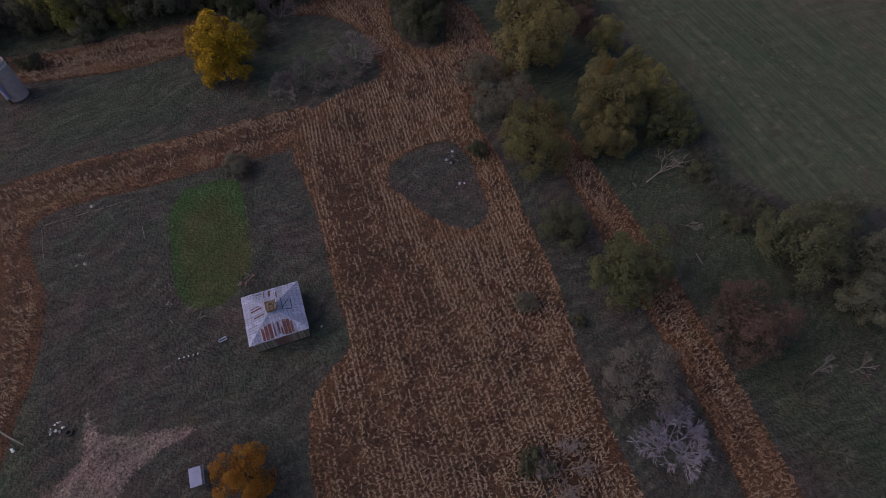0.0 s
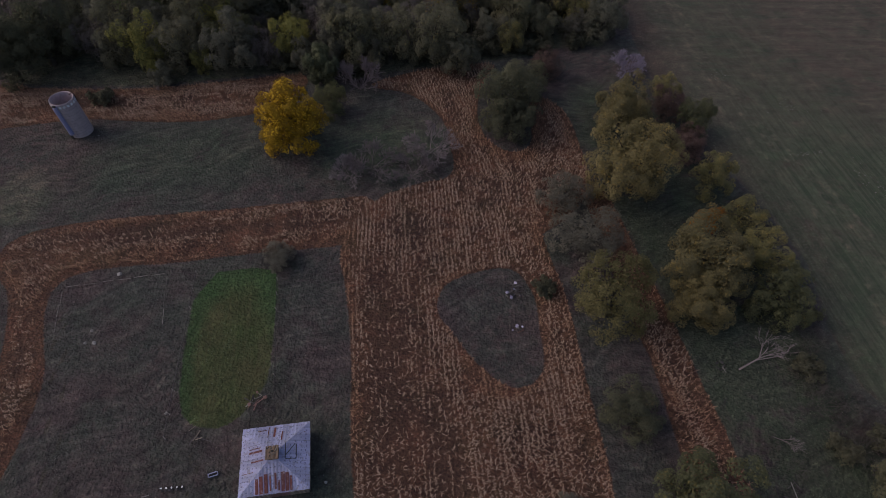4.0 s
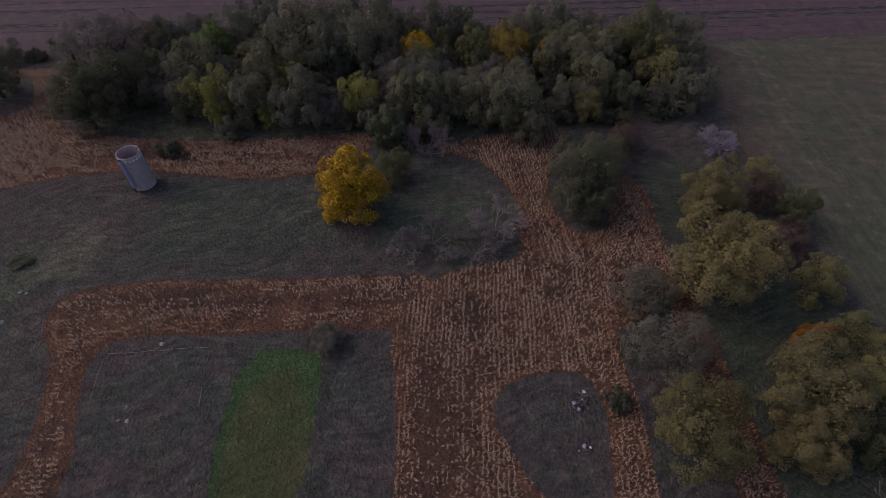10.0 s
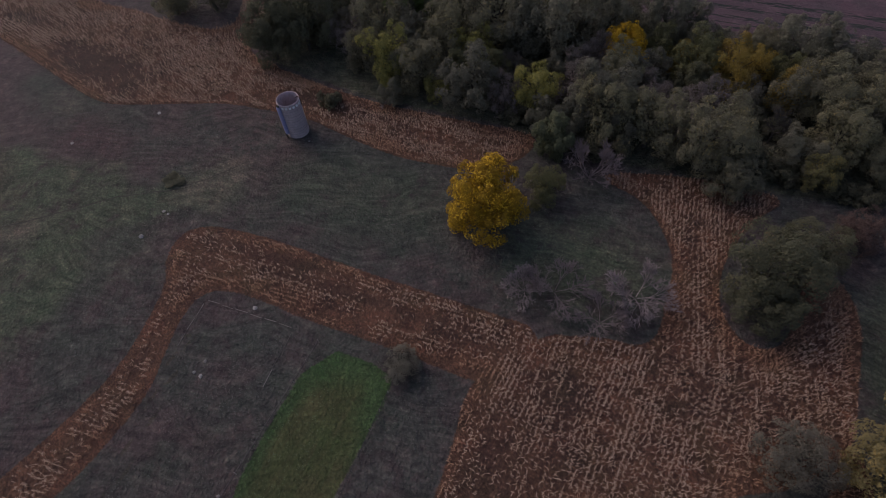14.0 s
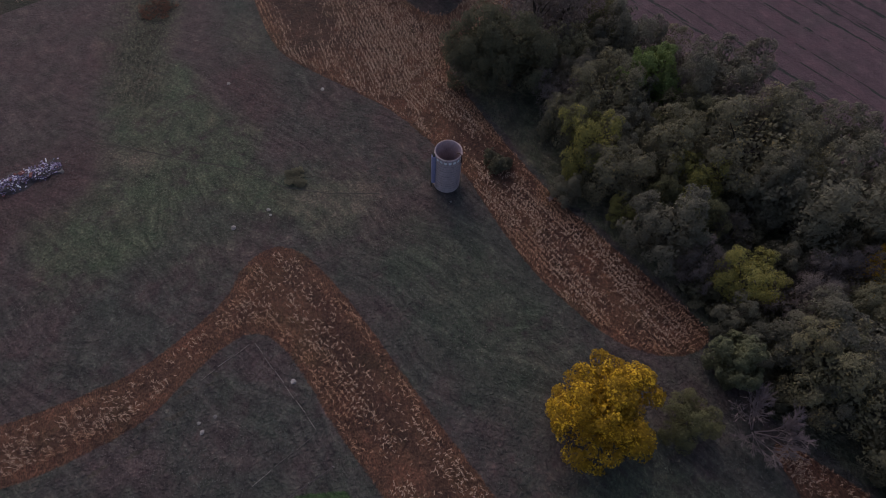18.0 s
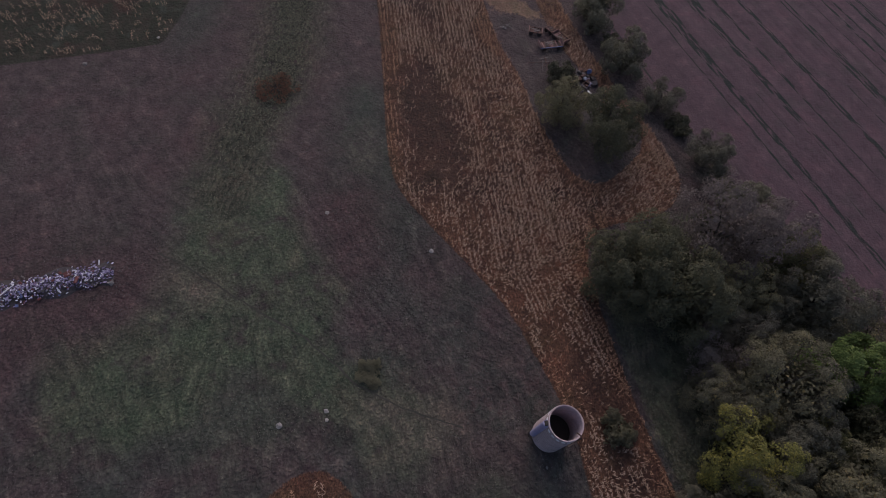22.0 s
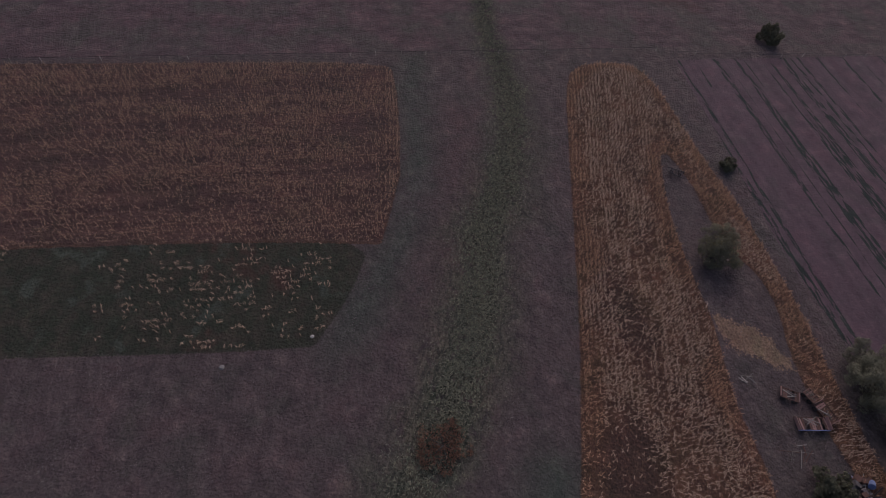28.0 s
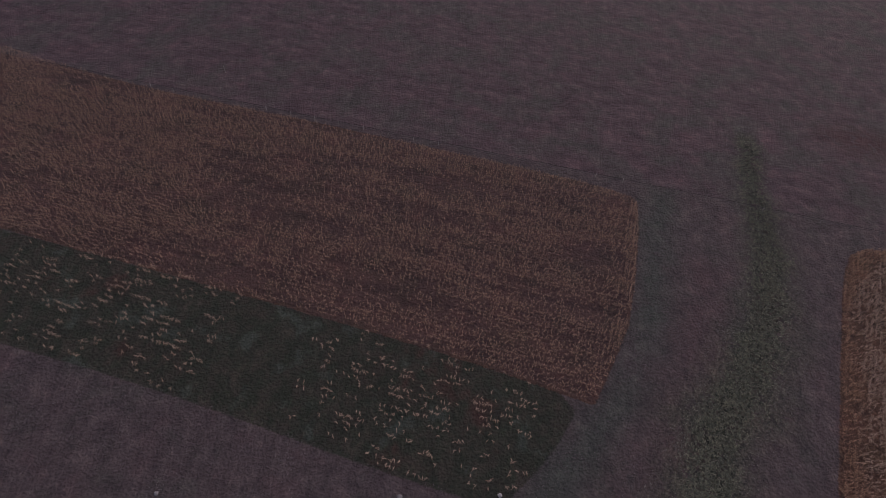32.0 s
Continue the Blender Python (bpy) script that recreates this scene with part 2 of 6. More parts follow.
# ---- node helpers ----
class Nodes:
    def __init__(self, name, rough=0.9):
        self.mat = bpy.data.materials.new(name)
        self.mat.use_nodes = True
        self.tree = self.mat.node_tree
        self.shader = self.tree.nodes["Principled BSDF"]
        self.shader.inputs["Roughness"].default_value = rough
        self.shader.inputs["Specular IOR Level"].default_value = 0.2

    def add(self, kind, **values):
        node = self.tree.nodes.new(kind)
        for key, value in values.items():
            setattr(node, key, value)
        return node

    def put(self, socket, value):
        if hasattr(value, "is_linked"):
            self.tree.links.new(value, socket)
        else:
            if hasattr(socket.default_value, "__len__") and len(value) == 3 and len(socket.default_value) == 4:
                value = (*value, 1.0)
            socket.default_value = value

    def where(self):
        return self.add("ShaderNodeNewGeometry").outputs["Position"]

    def own(self):
        return self.add("ShaderNodeTexCoord").outputs["Object"]

    def island(self):
        return self.add("ShaderNodeNewGeometry").outputs["Random Per Island"]

    def each(self):
        return self.add("ShaderNodeObjectInfo").outputs["Random"]

    def noise(self, vector, scale, detail=4.0, rough=0.6, stretch=None):
        if stretch:
            m = self.add("ShaderNodeMapping")
            self.put(m.inputs["Vector"], vector)
            if len(stretch) > 3:
                m.inputs["Rotation"].default_value = (0, 0, stretch[3])
                m, turned = self.add("ShaderNodeMapping"), m.outputs[0]
                self.put(m.inputs["Vector"], turned)
            m.inputs["Scale"].default_value = stretch[:3]
            vector = m.outputs[0]
        n = self.add("ShaderNodeTexNoise")
        self.put(n.inputs["Vector"], vector)
        n.inputs["Scale"].default_value, n.inputs["Detail"].default_value, n.inputs["Roughness"].default_value = scale, detail, rough
        return n.outputs["Fac"]

    def add_warp(self, vector, scale, amount):
        """The vector, bent by a slow noise."""
        n = self.add("ShaderNodeTexNoise")
        self.put(n.inputs["Vector"], vector)
        n.inputs["Scale"].default_value = scale
        m = self.add("ShaderNodeVectorMath", operation="MULTIPLY_ADD")
        self.put(m.inputs[0], n.outputs["Color"])
        m.inputs[1].default_value = (amount, amount, 0)
        self.put(m.inputs[2], vector)
        return m.outputs[0]

    def cells(self, vector, scale, detail=1.0):
        """Distance from the middle of rounded cells."""
        n = self.add("ShaderNodeTexVoronoi", feature="SMOOTH_F1")
        self.put(n.inputs["Vector"], vector)
        n.inputs["Scale"].default_value, n.inputs["Detail"].default_value, n.inputs["Smoothness"].default_value = scale, detail, 0.35
        return n.outputs["Distance"]

    def calc(self, op, a, b=0.0, clamp=False):
        n = self.add("ShaderNodeMath", operation=op, use_clamp=clamp)
        self.put(n.inputs[0], a)
        self.put(n.inputs[1], b)
        return n.outputs[0]

    def ramp(self, value, low, high, out_low=0.0, out_high=1.0):
        n = self.add("ShaderNodeMapRange", interpolation_type="SMOOTHSTEP")
        for k, v in zip(("Value", "From Min", "From Max", "To Min", "To Max"), (value, low, high, out_low, out_high)):
            self.put(n.inputs[k], v)
        return n.outputs["Result"]

    def mix(self, fac, a, b, blend="MIX"):
        n = self.add("ShaderNodeMix", data_type="RGBA", blend_type=blend)
        self.put(n.inputs[0], fac)
        self.put(n.inputs[6], a)
        self.put(n.inputs[7], b)
        return n.outputs[2]

    def attribute(self, name):
        n = self.add("ShaderNodeAttribute", attribute_name=name)
        s = self.add("ShaderNodeSeparateColor")
        self.tree.links.new(n.outputs["Color"], s.inputs[0])
        return s.outputs[0], s.outputs[1], s.outputs[2], n.outputs["Alpha"]

    def bump(self, height, strength, distance):
        n = self.add("ShaderNodeBump")
        n.inputs["Strength"].default_value, n.inputs["Distance"].default_value = strength, distance
        self.put(n.inputs["Height"], height)
        self.tree.links.new(n.outputs[0], self.shader.inputs["Normal"])

    def done(self, colour):
        self.put(self.shader.inputs["Base Color"], colour)
        return self.mat


def worn(name, dark, light, size, rough=0.85, metal=0.0, stain=None, stain_at=(0.55, 0.7), bump=0.0, grain=None, vary=0.25):
    """A surface whose colour runs between two tones at two scales, with stains of a third."""
    n = Nodes(name, rough)
    n.shader.inputs["Metallic"].default_value = metal
    p = n.own()
    broad, fine = n.noise(p, 1 / size, 3), n.noise(p, 9 / size, 4, 0.65, grain)
    tone = n.calc("ADD", n.calc("MULTIPLY", broad, 0.5), n.calc("MULTIPLY", fine, 0.5))
    tone = n.calc("ADD", tone, n.calc("MULTIPLY", n.calc("SUBTRACT", n.each(), 0.5), vary))
    c = n.mix(n.ramp(tone, 0.3, 0.7), dark, light)
    if stain:
        c = n.mix(n.ramp(n.noise(p, 2.2 / size, 5, 0.7, grain), *stain_at), c, stain)
    if bump:
        n.bump(fine, bump, 0.02)
    return n.done(c)


def foliage(name, dark, light, accent=None, accent_at=0.9, shine=0.8):
    """Leaves: each clump its own tone, with broad drifts over the crown, letting some light through."""
    n = Nodes(name, shine)
    drift = n.noise(n.own(), 0.35, 3)
    tone = n.calc("ADD", n.calc("MULTIPLY", n.island(), 0.32), n.calc("ADD", n.calc("MULTIPLY", drift, 0.5), n.calc("MULTIPLY", n.noise(n.own(), 1.3, 2), 0.32)))
    tone = n.calc("ADD", tone, n.calc("MULTIPLY", n.calc("SUBTRACT", n.each(), 0.5), 0.3))
    c = n.mix(n.ramp(tone, 0.25, 0.9), dark, light)
    if accent:
        c = n.mix(n.ramp(n.calc("ADD", n.calc("MULTIPLY", n.island(), 0.3), n.calc("MULTIPLY", n.noise(n.own(), 0.4, 3), 0.9)), accent_at - 0.15, accent_at), c, accent)
    thin = n.add("ShaderNodeBsdfTranslucent")
    n.put(thin.inputs["Color"], c)
    both = n.add("ShaderNodeMixShader")
    both.inputs[0].default_value = 0.45
    n.tree.links.new(n.shader.outputs[0], both.inputs[1])
    n.tree.links.new(thin.outputs[0], both.inputs[2])
    n.tree.links.new(both.outputs[0], n.tree.nodes["Material Output"].inputs["Surface"])
    return n.done(c)


# ---- materials ----
def ground_material():
    n = Nodes("ground", 0.95)
    p = n.where()
    corn, green, dirt, straw = n.attribute("fields_a")
    stub, north, east, woods = n.attribute("fields_b")
    lush, band, far, track = n.attribute("fields_c")
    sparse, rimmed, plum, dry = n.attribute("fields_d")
    damp, red, pale, ditch = n.attribute("fields_e")
    fringe, grove, verge, spare = n.attribute("fields_f")
    huge, broad, mid = n.noise(p, 0.018, 3), n.noise(p, 0.09, 4), n.noise(p, 0.45, 4, 0.65)
    fine, blades = n.noise(p, 2.6, 5, 0.7), n.noise(p, 2.2, 4, 0.7, (0.35, 1.6, 1, 1.75))
    lumps = n.noise(p, 1.4, 5, 0.68, (0.75, 1.25, 1, 0.6))
    # old meadow: dead purple-grey grass, green where damp
    c = n.mix(n.ramp(mid, 0.3, 0.7), (0.062, 0.05, 0.053), (0.098, 0.081, 0.083))
    c = n.mix(n.calc("MULTIPLY", n.ramp(n.calc("ADD", n.calc("MULTIPLY", broad, 0.7), n.calc("MULTIPLY", mid, 0.3)), 0.4, 0.56), 0.8), c, n.mix(n.ramp(mid, 0.4, 0.6), (0.05, 0.059, 0.055), (0.074, 0.082, 0.076)))
    c = n.mix(n.calc("MULTIPLY", n.ramp(n.calc("ADD", n.calc("MULTIPLY", huge, 0.6), n.calc("MULTIPLY", mid, 0.4)), 0.5, 0.64), 0.75), c, (0.094, 0.06, 0.065))
    c = n.mix(n.calc("MULTIPLY", dry, n.ramp(n.calc("ADD", n.calc("MULTIPLY", broad, 0.6), n.calc("MULTIPLY", mid, 0.4)), 0.3, 0.5)), c, n.mix(n.ramp(mid, 0.3, 0.7), (0.07, 0.053, 0.056), (0.1, 0.079, 0.081)))
    blotch = n.calc("ADD", n.calc("MULTIPLY", broad, 0.5), n.calc("MULTIPLY", mid, 0.5))
    c = n.mix(n.calc("MULTIPLY", damp, n.ramp(blotch, 0.32, 0.5)), c, n.mix(n.ramp(mid, 0.35, 0.65), (0.046, 0.056, 0.05), (0.066, 0.075, 0.066)))
    wet = n.calc("MULTIPLY", lush, n.ramp(blotch, 0.34, 0.52))
    c = n.mix(wet, c, n.mix(n.ramp(mid, 0.3, 0.7), n.mix(n.ramp(fine, 0.35, 0.65), (0.05, 0.076, 0.052), (0.075, 0.102, 0.068)), n.mix(n.ramp(fine, 0.35, 0.65), (0.073, 0.087, 0.064), (0.12, 0.133, 0.096))))
    c = n.mix(n.calc("MULTIPLY", n.calc("MULTIPLY", lush, 0.8), n.ramp(n.noise(p, 0.9, 3, 0.6), 0.66, 0.72)), c, (0.03, 0.04, 0.03))
    c = n.mix(n.calc("MULTIPLY", red, n.ramp(blotch, 0.36, 0.54)), c, n.mix(n.ramp(fine, 0.3, 0.7), (0.066, 0.042, 0.047), (0.112, 0.07, 0.076)))
    c = n.mix(n.calc("MULTIPLY", pale, n.ramp(blotch, 0.36, 0.56)), c, n.mix(n.ramp(fine, 0.3, 0.7), (0.084, 0.08, 0.066), (0.15, 0.14, 0.115)))
    reeds = n.mix(n.ramp(n.noise(p, 1.1, 5, 0.7, (0.6, 1.5, 1, 0.45)), 0.38, 0.62), (0.034, 0.038, 0.03), (0.105, 0.1, 0.076))
    c = n.mix(n.calc("MULTIPLY", ditch, n.ramp(mid, 0.32, 0.5)), c, reeds)

    def edge(mask, spread=0.5):
        return n.ramp(n.calc("ADD", mask, n.calc("MULTIPLY", n.calc("SUBTRACT", n.calc("ADD", n.calc("MULTIPLY", fine, 0.5), n.calc("MULTIPLY", mid, 0.5)), 0.5), spread * 2)), 0.4, 0.6)

    floor = n.mix(n.ramp(mid, 0.35, 0.65), (0.062, 0.072, 0.05), (0.1, 0.1, 0.074))
    c = n.mix(edge(woods), c, floor)
    c = n.mix(n.calc("MULTIPLY", grove, n.ramp(blotch, 0.36, 0.52)), c, n.mix(n.ramp(fine, 0.35, 0.65), (0.048, 0.061, 0.045), (0.074, 0.088, 0.064)))
    c = n.mix(n.calc("MULTIPLY", edge(track), 0.75), c, (0.066, 0.062, 0.05))
    mown = n.noise(p, 1.0, 3, 0.6, (0.9, 0.1, 1, 0.06))
    plot = n.mix(n.ramp(n.calc("ADD", n.calc("MULTIPLY", broad, 0.6), n.calc("MULTIPLY", mown, 0.4)), 0.4, 0.62), (0.048, 0.064, 0.027), (0.068, 0.07, 0.034))
    lively = n.calc("MULTIPLY", n.ramp(n.calc("ADD", rimmed, n.calc("MULTIPLY", n.calc("SUBTRACT", n.calc("ADD", n.calc("MULTIPLY", mid, 0.6), n.calc("MULTIPLY", fine, 0.4)), 0.5), 1.6)), 0.0, 1.15), 0.95)
    plot = n.mix(lively, plot, n.mix(n.ramp(fine, 0.4, 0.6), (0.034, 0.068, 0.028), (0.046, 0.088, 0.036)))
    c = n.mix(edge(green, 0.4), c, plot)
    earth = n.mix(n.ramp(fine, 0.35, 0.65), (0.165, 0.124, 0.126), (0.265, 0.21, 0.214))
    earth = n.mix(n.ramp(n.noise(p, 2.4, 2, 0.5), 0.6, 0.66), earth, (0.075, 0.062, 0.058))
    c = n.mix(edge(dirt, 0.8), c, n.mix(n.ramp(mid, 0.55, 0.7), earth, (0.09, 0.085, 0.07)))
    old = n.mix(n.ramp(mid, 0.35, 0.65), (0.03, 0.036, 0.026), (0.046, 0.042, 0.034))
    old = n.mix(n.ramp(n.calc("ADD", n.calc("MULTIPLY", huge, 0.4), n.calc("MULTIPLY", broad, 0.6)), 0.56, 0.62), old, (0.058, 0.036, 0.03))
    old = n.mix(n.ramp(n.noise(p, 0.16, 4, 0.6), 0.56, 0.66), old, (0.062, 0.07, 0.06))
    c = n.mix(edge(stub, 0.35), c, n.mix(n.ramp(fine, 0.55, 0.75), old, (0.045, 0.058, 0.034)))
    # corn ground: leaf litter and foxtail, rust to dark brown
    litter = n.mix(n.ramp(n.calc("ADD", n.calc("MULTIPLY", mid, 0.45), n.calc("MULTIPLY", broad, 0.55)), 0.4, 0.6), (0.05, 0.029, 0.024), (0.105, 0.058, 0.04))
    litter = n.mix(n.ramp(fine, 0.48, 0.72), litter, (0.17, 0.098, 0.066))
    litter = n.mix(n.ramp(n.noise(p, 5.5, 3, 0.7), 0.55, 0.75), litter, (0.038, 0.026, 0.023))
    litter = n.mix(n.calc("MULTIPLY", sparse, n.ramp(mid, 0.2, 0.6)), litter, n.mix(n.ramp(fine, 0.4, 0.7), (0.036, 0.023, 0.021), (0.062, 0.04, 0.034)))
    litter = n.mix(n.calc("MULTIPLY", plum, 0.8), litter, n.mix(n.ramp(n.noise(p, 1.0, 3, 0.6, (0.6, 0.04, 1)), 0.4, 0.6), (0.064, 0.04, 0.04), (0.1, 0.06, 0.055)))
    fox = n.mix(n.ramp(n.noise(p, 4.5, 4, 0.7, (0.6, 1.3, 1, 0.4)), 0.36, 0.64), (0.055, 0.029, 0.022), (0.16, 0.086, 0.055))
    litter = n.mix(n.calc("MULTIPLY", n.calc("MULTIPLY", fringe, 0.7), n.ramp(mid, 0.3, 0.55)), litter, fox)
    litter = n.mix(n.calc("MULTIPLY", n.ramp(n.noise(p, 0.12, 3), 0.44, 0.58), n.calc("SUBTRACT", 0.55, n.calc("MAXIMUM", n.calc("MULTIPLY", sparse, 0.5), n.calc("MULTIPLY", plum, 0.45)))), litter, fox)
    c = n.mix(edge(corn, 0.35), c, litter)
    c = n.mix(edge(straw, 0.9), c, n.mix(n.ramp(fine, 0.35, 0.65), (0.145, 0.096, 0.068), (0.235, 0.163, 0.118)))
    # ploughed field to the north, with old wheel lines
    stripes = n.noise(p, 1.0, 3, 0.6, (0.012, 0.55, 1, 0.0))
    ploughed = n.mix(n.ramp(stripes, 0.25, 0.75), (0.082, 0.055, 0.067), (0.106, 0.073, 0.087))
    ploughed = n.mix(n.ramp(fine, 0.5, 0.8), ploughed, (0.105, 0.078, 0.085))
    lines = n.calc("MULTIPLY", n.ramp(n.noise(p, 1.0, 1, 0.4, (0.004, 0.5, 1, 0.0)), 0.575, 0.6), n.ramp(n.noise(p, 0.5, 3, 0.6, (0.5, 3, 1)), 0.44, 0.52))
    ploughed = n.mix(lines, ploughed, (0.026, 0.034, 0.031))
    c = n.mix(edge(north, 0.2), c, ploughed)
    sown = n.noise(p, 1.0, 4, 0.65, (0.05, 0.5, 1, 0.12))
    arable = n.mix(n.ramp(sown, 0.35, 0.65), (0.074, 0.062, 0.054), (0.1, 0.086, 0.073))
    arable = n.mix(n.ramp(n.calc("ADD", n.calc("MULTIPLY", broad, 0.6), n.calc("MULTIPLY", sown, 0.4)), 0.52, 0.64), arable, (0.054, 0.062, 0.05))
    arable = n.mix(n.ramp(n.noise(p, 1.6, 5, 0.75, (0.15, 1, 1, 0.1)), 0.68, 0.78), arable, (0.17, 0.14, 0.12))
    c = n.mix(edge(east, 0.2), c, n.mix(n.calc("MULTIPLY", verge, n.ramp(mid, 0.3, 0.5)), arable, n.mix(n.ramp(fine, 0.45, 0.7), (0.07, 0.052, 0.046), (0.15, 0.12, 0.105))))
    c = n.mix(n.calc("MULTIPLY", n.calc("MULTIPLY", band, n.ramp(blotch, 0.3, 0.5)), 0.9), c, n.mix(n.ramp(n.noise(p, 1.0, 3, 0.6, (1.2, 0.03, 1, 0.06)), 0.4, 0.6), (0.05, 0.066, 0.046), (0.078, 0.09, 0.066)))
    c = n.mix(n.calc("MULTIPLY", n.calc("MULTIPLY", east, spare), n.ramp(mid, 0.44, 0.7)), c, (0.14, 0.118, 0.098))
    pasture = n.mix(n.ramp(n.noise(p, 0.25, 5, 0.65, (1.6, 0.5, 1)), 0.35, 0.65), (0.07, 0.046, 0.054), (0.108, 0.074, 0.083))
    pasture = n.mix(n.ramp(broad, 0.45, 0.6), pasture, n.mix(n.ramp(mid, 0.35, 0.65), (0.066, 0.053, 0.055), (0.09, 0.076, 0.076)))
    pasture = n.mix(n.calc("MULTIPLY", red, n.ramp(mid, 0.35, 0.5)), pasture, (0.07, 0.03, 0.034))
    pasture = n.mix(n.calc("MULTIPLY", ditch, n.ramp(mid, 0.35, 0.5)), pasture, reeds)
    c = n.mix(edge(far, 0.3), c, pasture)
    # drifts of tone a few metres wide: greener, redder, paler
    blot_a, blot_b = n.noise(p, 0.16, 4, 0.6), n.noise(p, 0.31, 4, 0.6, (1, 1, 1, 0.8))
    c = n.mix(n.calc("MULTIPLY", n.ramp(blot_a, 0.52, 0.64), 0.6), c, n.mix(1.0, c, (0.8, 0.95, 0.86), "MULTIPLY"))
    c = n.mix(n.calc("MULTIPLY", n.ramp(blot_a, 0.47, 0.36), 0.6), c, n.mix(1.0, c, (1.18, 1.04, 1.06), "MULTIPLY"))
    c = n.mix(n.calc("MULTIPLY", n.ramp(blot_b, 0.53, 0.63), 0.6), c, n.mix(1.0, c, (1.32, 1.3, 1.26), "MULTIPLY"))
    c = n.mix(n.calc("MULTIPLY", n.ramp(blot_b, 0.46, 0.36), 0.6), c, n.mix(1.0, c, (0.74, 0.75, 0.77), "MULTIPLY"))
    # wind-laid grass in long wandering swathes, not on tilled or mown ground
    tilled = n.calc("MAXIMUM", north, east)
    rough = n.calc("SUBTRACT", 1.0, n.calc("MAXIMUM", n.calc("MULTIPLY", tilled, 0.85), n.calc("MULTIPLY", n.calc("MAXIMUM", green, corn), 0.55)))
    soft = n.calc("MULTIPLY", rough, n.ramp(dry, 0.0, 1.0, 1.0, 0.45))
    lay = n.noise(n.add_warp(p, 0.035, 22.0), 1.0, 4, 0.6, (0.16, 1.0, 1, -0.25))
    c = n.mix(n.calc("MULTIPLY", n.ramp(lay, 0.5, 0.34), n.calc("MULTIPLY", soft, 0.75)), c, n.mix(1.0, c, (0.62, 0.63, 0.64), "MULTIPLY"))
    c = n.mix(n.calc("MULTIPLY", n.ramp(lay, 0.51, 0.66), n.calc("MULTIPLY", soft, 0.75)), c, n.mix(1.0, c, (1.42, 1.39, 1.36), "MULTIPLY"))
    # tussocks: shade in the gaps and light on the tops put into the colour
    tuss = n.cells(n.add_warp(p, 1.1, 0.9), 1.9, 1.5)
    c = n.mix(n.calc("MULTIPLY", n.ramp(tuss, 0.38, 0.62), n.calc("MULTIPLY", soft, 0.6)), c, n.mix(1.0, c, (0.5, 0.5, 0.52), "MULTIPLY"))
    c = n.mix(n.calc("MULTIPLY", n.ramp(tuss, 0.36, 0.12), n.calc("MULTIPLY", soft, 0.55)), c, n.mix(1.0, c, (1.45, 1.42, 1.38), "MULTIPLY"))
    lump_shading = n.calc("MULTIPLY", n.ramp(dry, 0.0, 1.0, 0.4, 0.25), n.calc("SUBTRACT", 1.0, n.calc("MULTIPLY", tilled, 0.7)))
    c = n.mix(n.calc("MULTIPLY", n.ramp(blades, 0.35, 0.7), 0.3), c, n.mix(1.0, c, (0.5, 0.51, 0.52), "MULTIPLY"))
    c = n.mix(n.calc("MULTIPLY", n.ramp(fine, 0.5, 0.75), 0.35), c, n.mix(1.0, c, (1.9, 1.85, 1.8), "MULTIPLY"))
    # relief shading of the lumps, also in the colour: hollows darker, tops paler
    c = n.mix(n.calc("MULTIPLY", n.ramp(lumps, 0.54, 0.38), lump_shading), c, n.mix(1.0, c, (0.56, 0.56, 0.57), "MULTIPLY"))
    c = n.mix(n.calc("MULTIPLY", n.ramp(lumps, 0.53, 0.66), lump_shading), c, n.mix(1.0, c, (1.6, 1.56, 1.53), "MULTIPLY"))
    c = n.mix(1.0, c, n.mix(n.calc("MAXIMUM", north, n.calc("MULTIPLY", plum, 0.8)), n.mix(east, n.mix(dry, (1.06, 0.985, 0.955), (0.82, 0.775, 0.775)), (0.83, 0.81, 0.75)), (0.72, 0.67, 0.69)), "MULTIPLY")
    high = n.calc("SUBTRACT", n.calc("ADD", n.calc("MULTIPLY", fine, 0.35), lumps), n.calc("MULTIPLY", tuss, 0.6))
    n.bump(n.calc("MULTIPLY", high, n.calc("MULTIPLY", n.ramp(dry, 0.0, 1.0, 1.0, 0.55), n.calc("SUBTRACT", 1.0, n.calc("MULTIPLY", tilled, 0.75)))), 1.0, 0.42)
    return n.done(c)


def corn_material():
    n = Nodes("dry_corn", 0.75)
    hue = n.island()
    rusty = n.add("ShaderNodeAttribute", attribute_name="rusty").outputs["Fac"]
    c = n.mix(n.ramp(hue, 0.0, 1.0), (0.25, 0.168, 0.124), (0.4, 0.288, 0.23))
    c = n.mix(n.ramp(n.calc("ADD", rusty, n.calc("MULTIPLY", n.calc("SUBTRACT", hue, 0.5), 0.5)), 0.25, 0.8), c, n.mix(n.ramp(hue, 0.1, 0.9), (0.2, 0.107, 0.066), (0.35, 0.21, 0.142)))
    c = n.mix(n.ramp(hue, 0.86, 0.9), c, (0.15, 0.085, 0.055))
    return n.done(c)


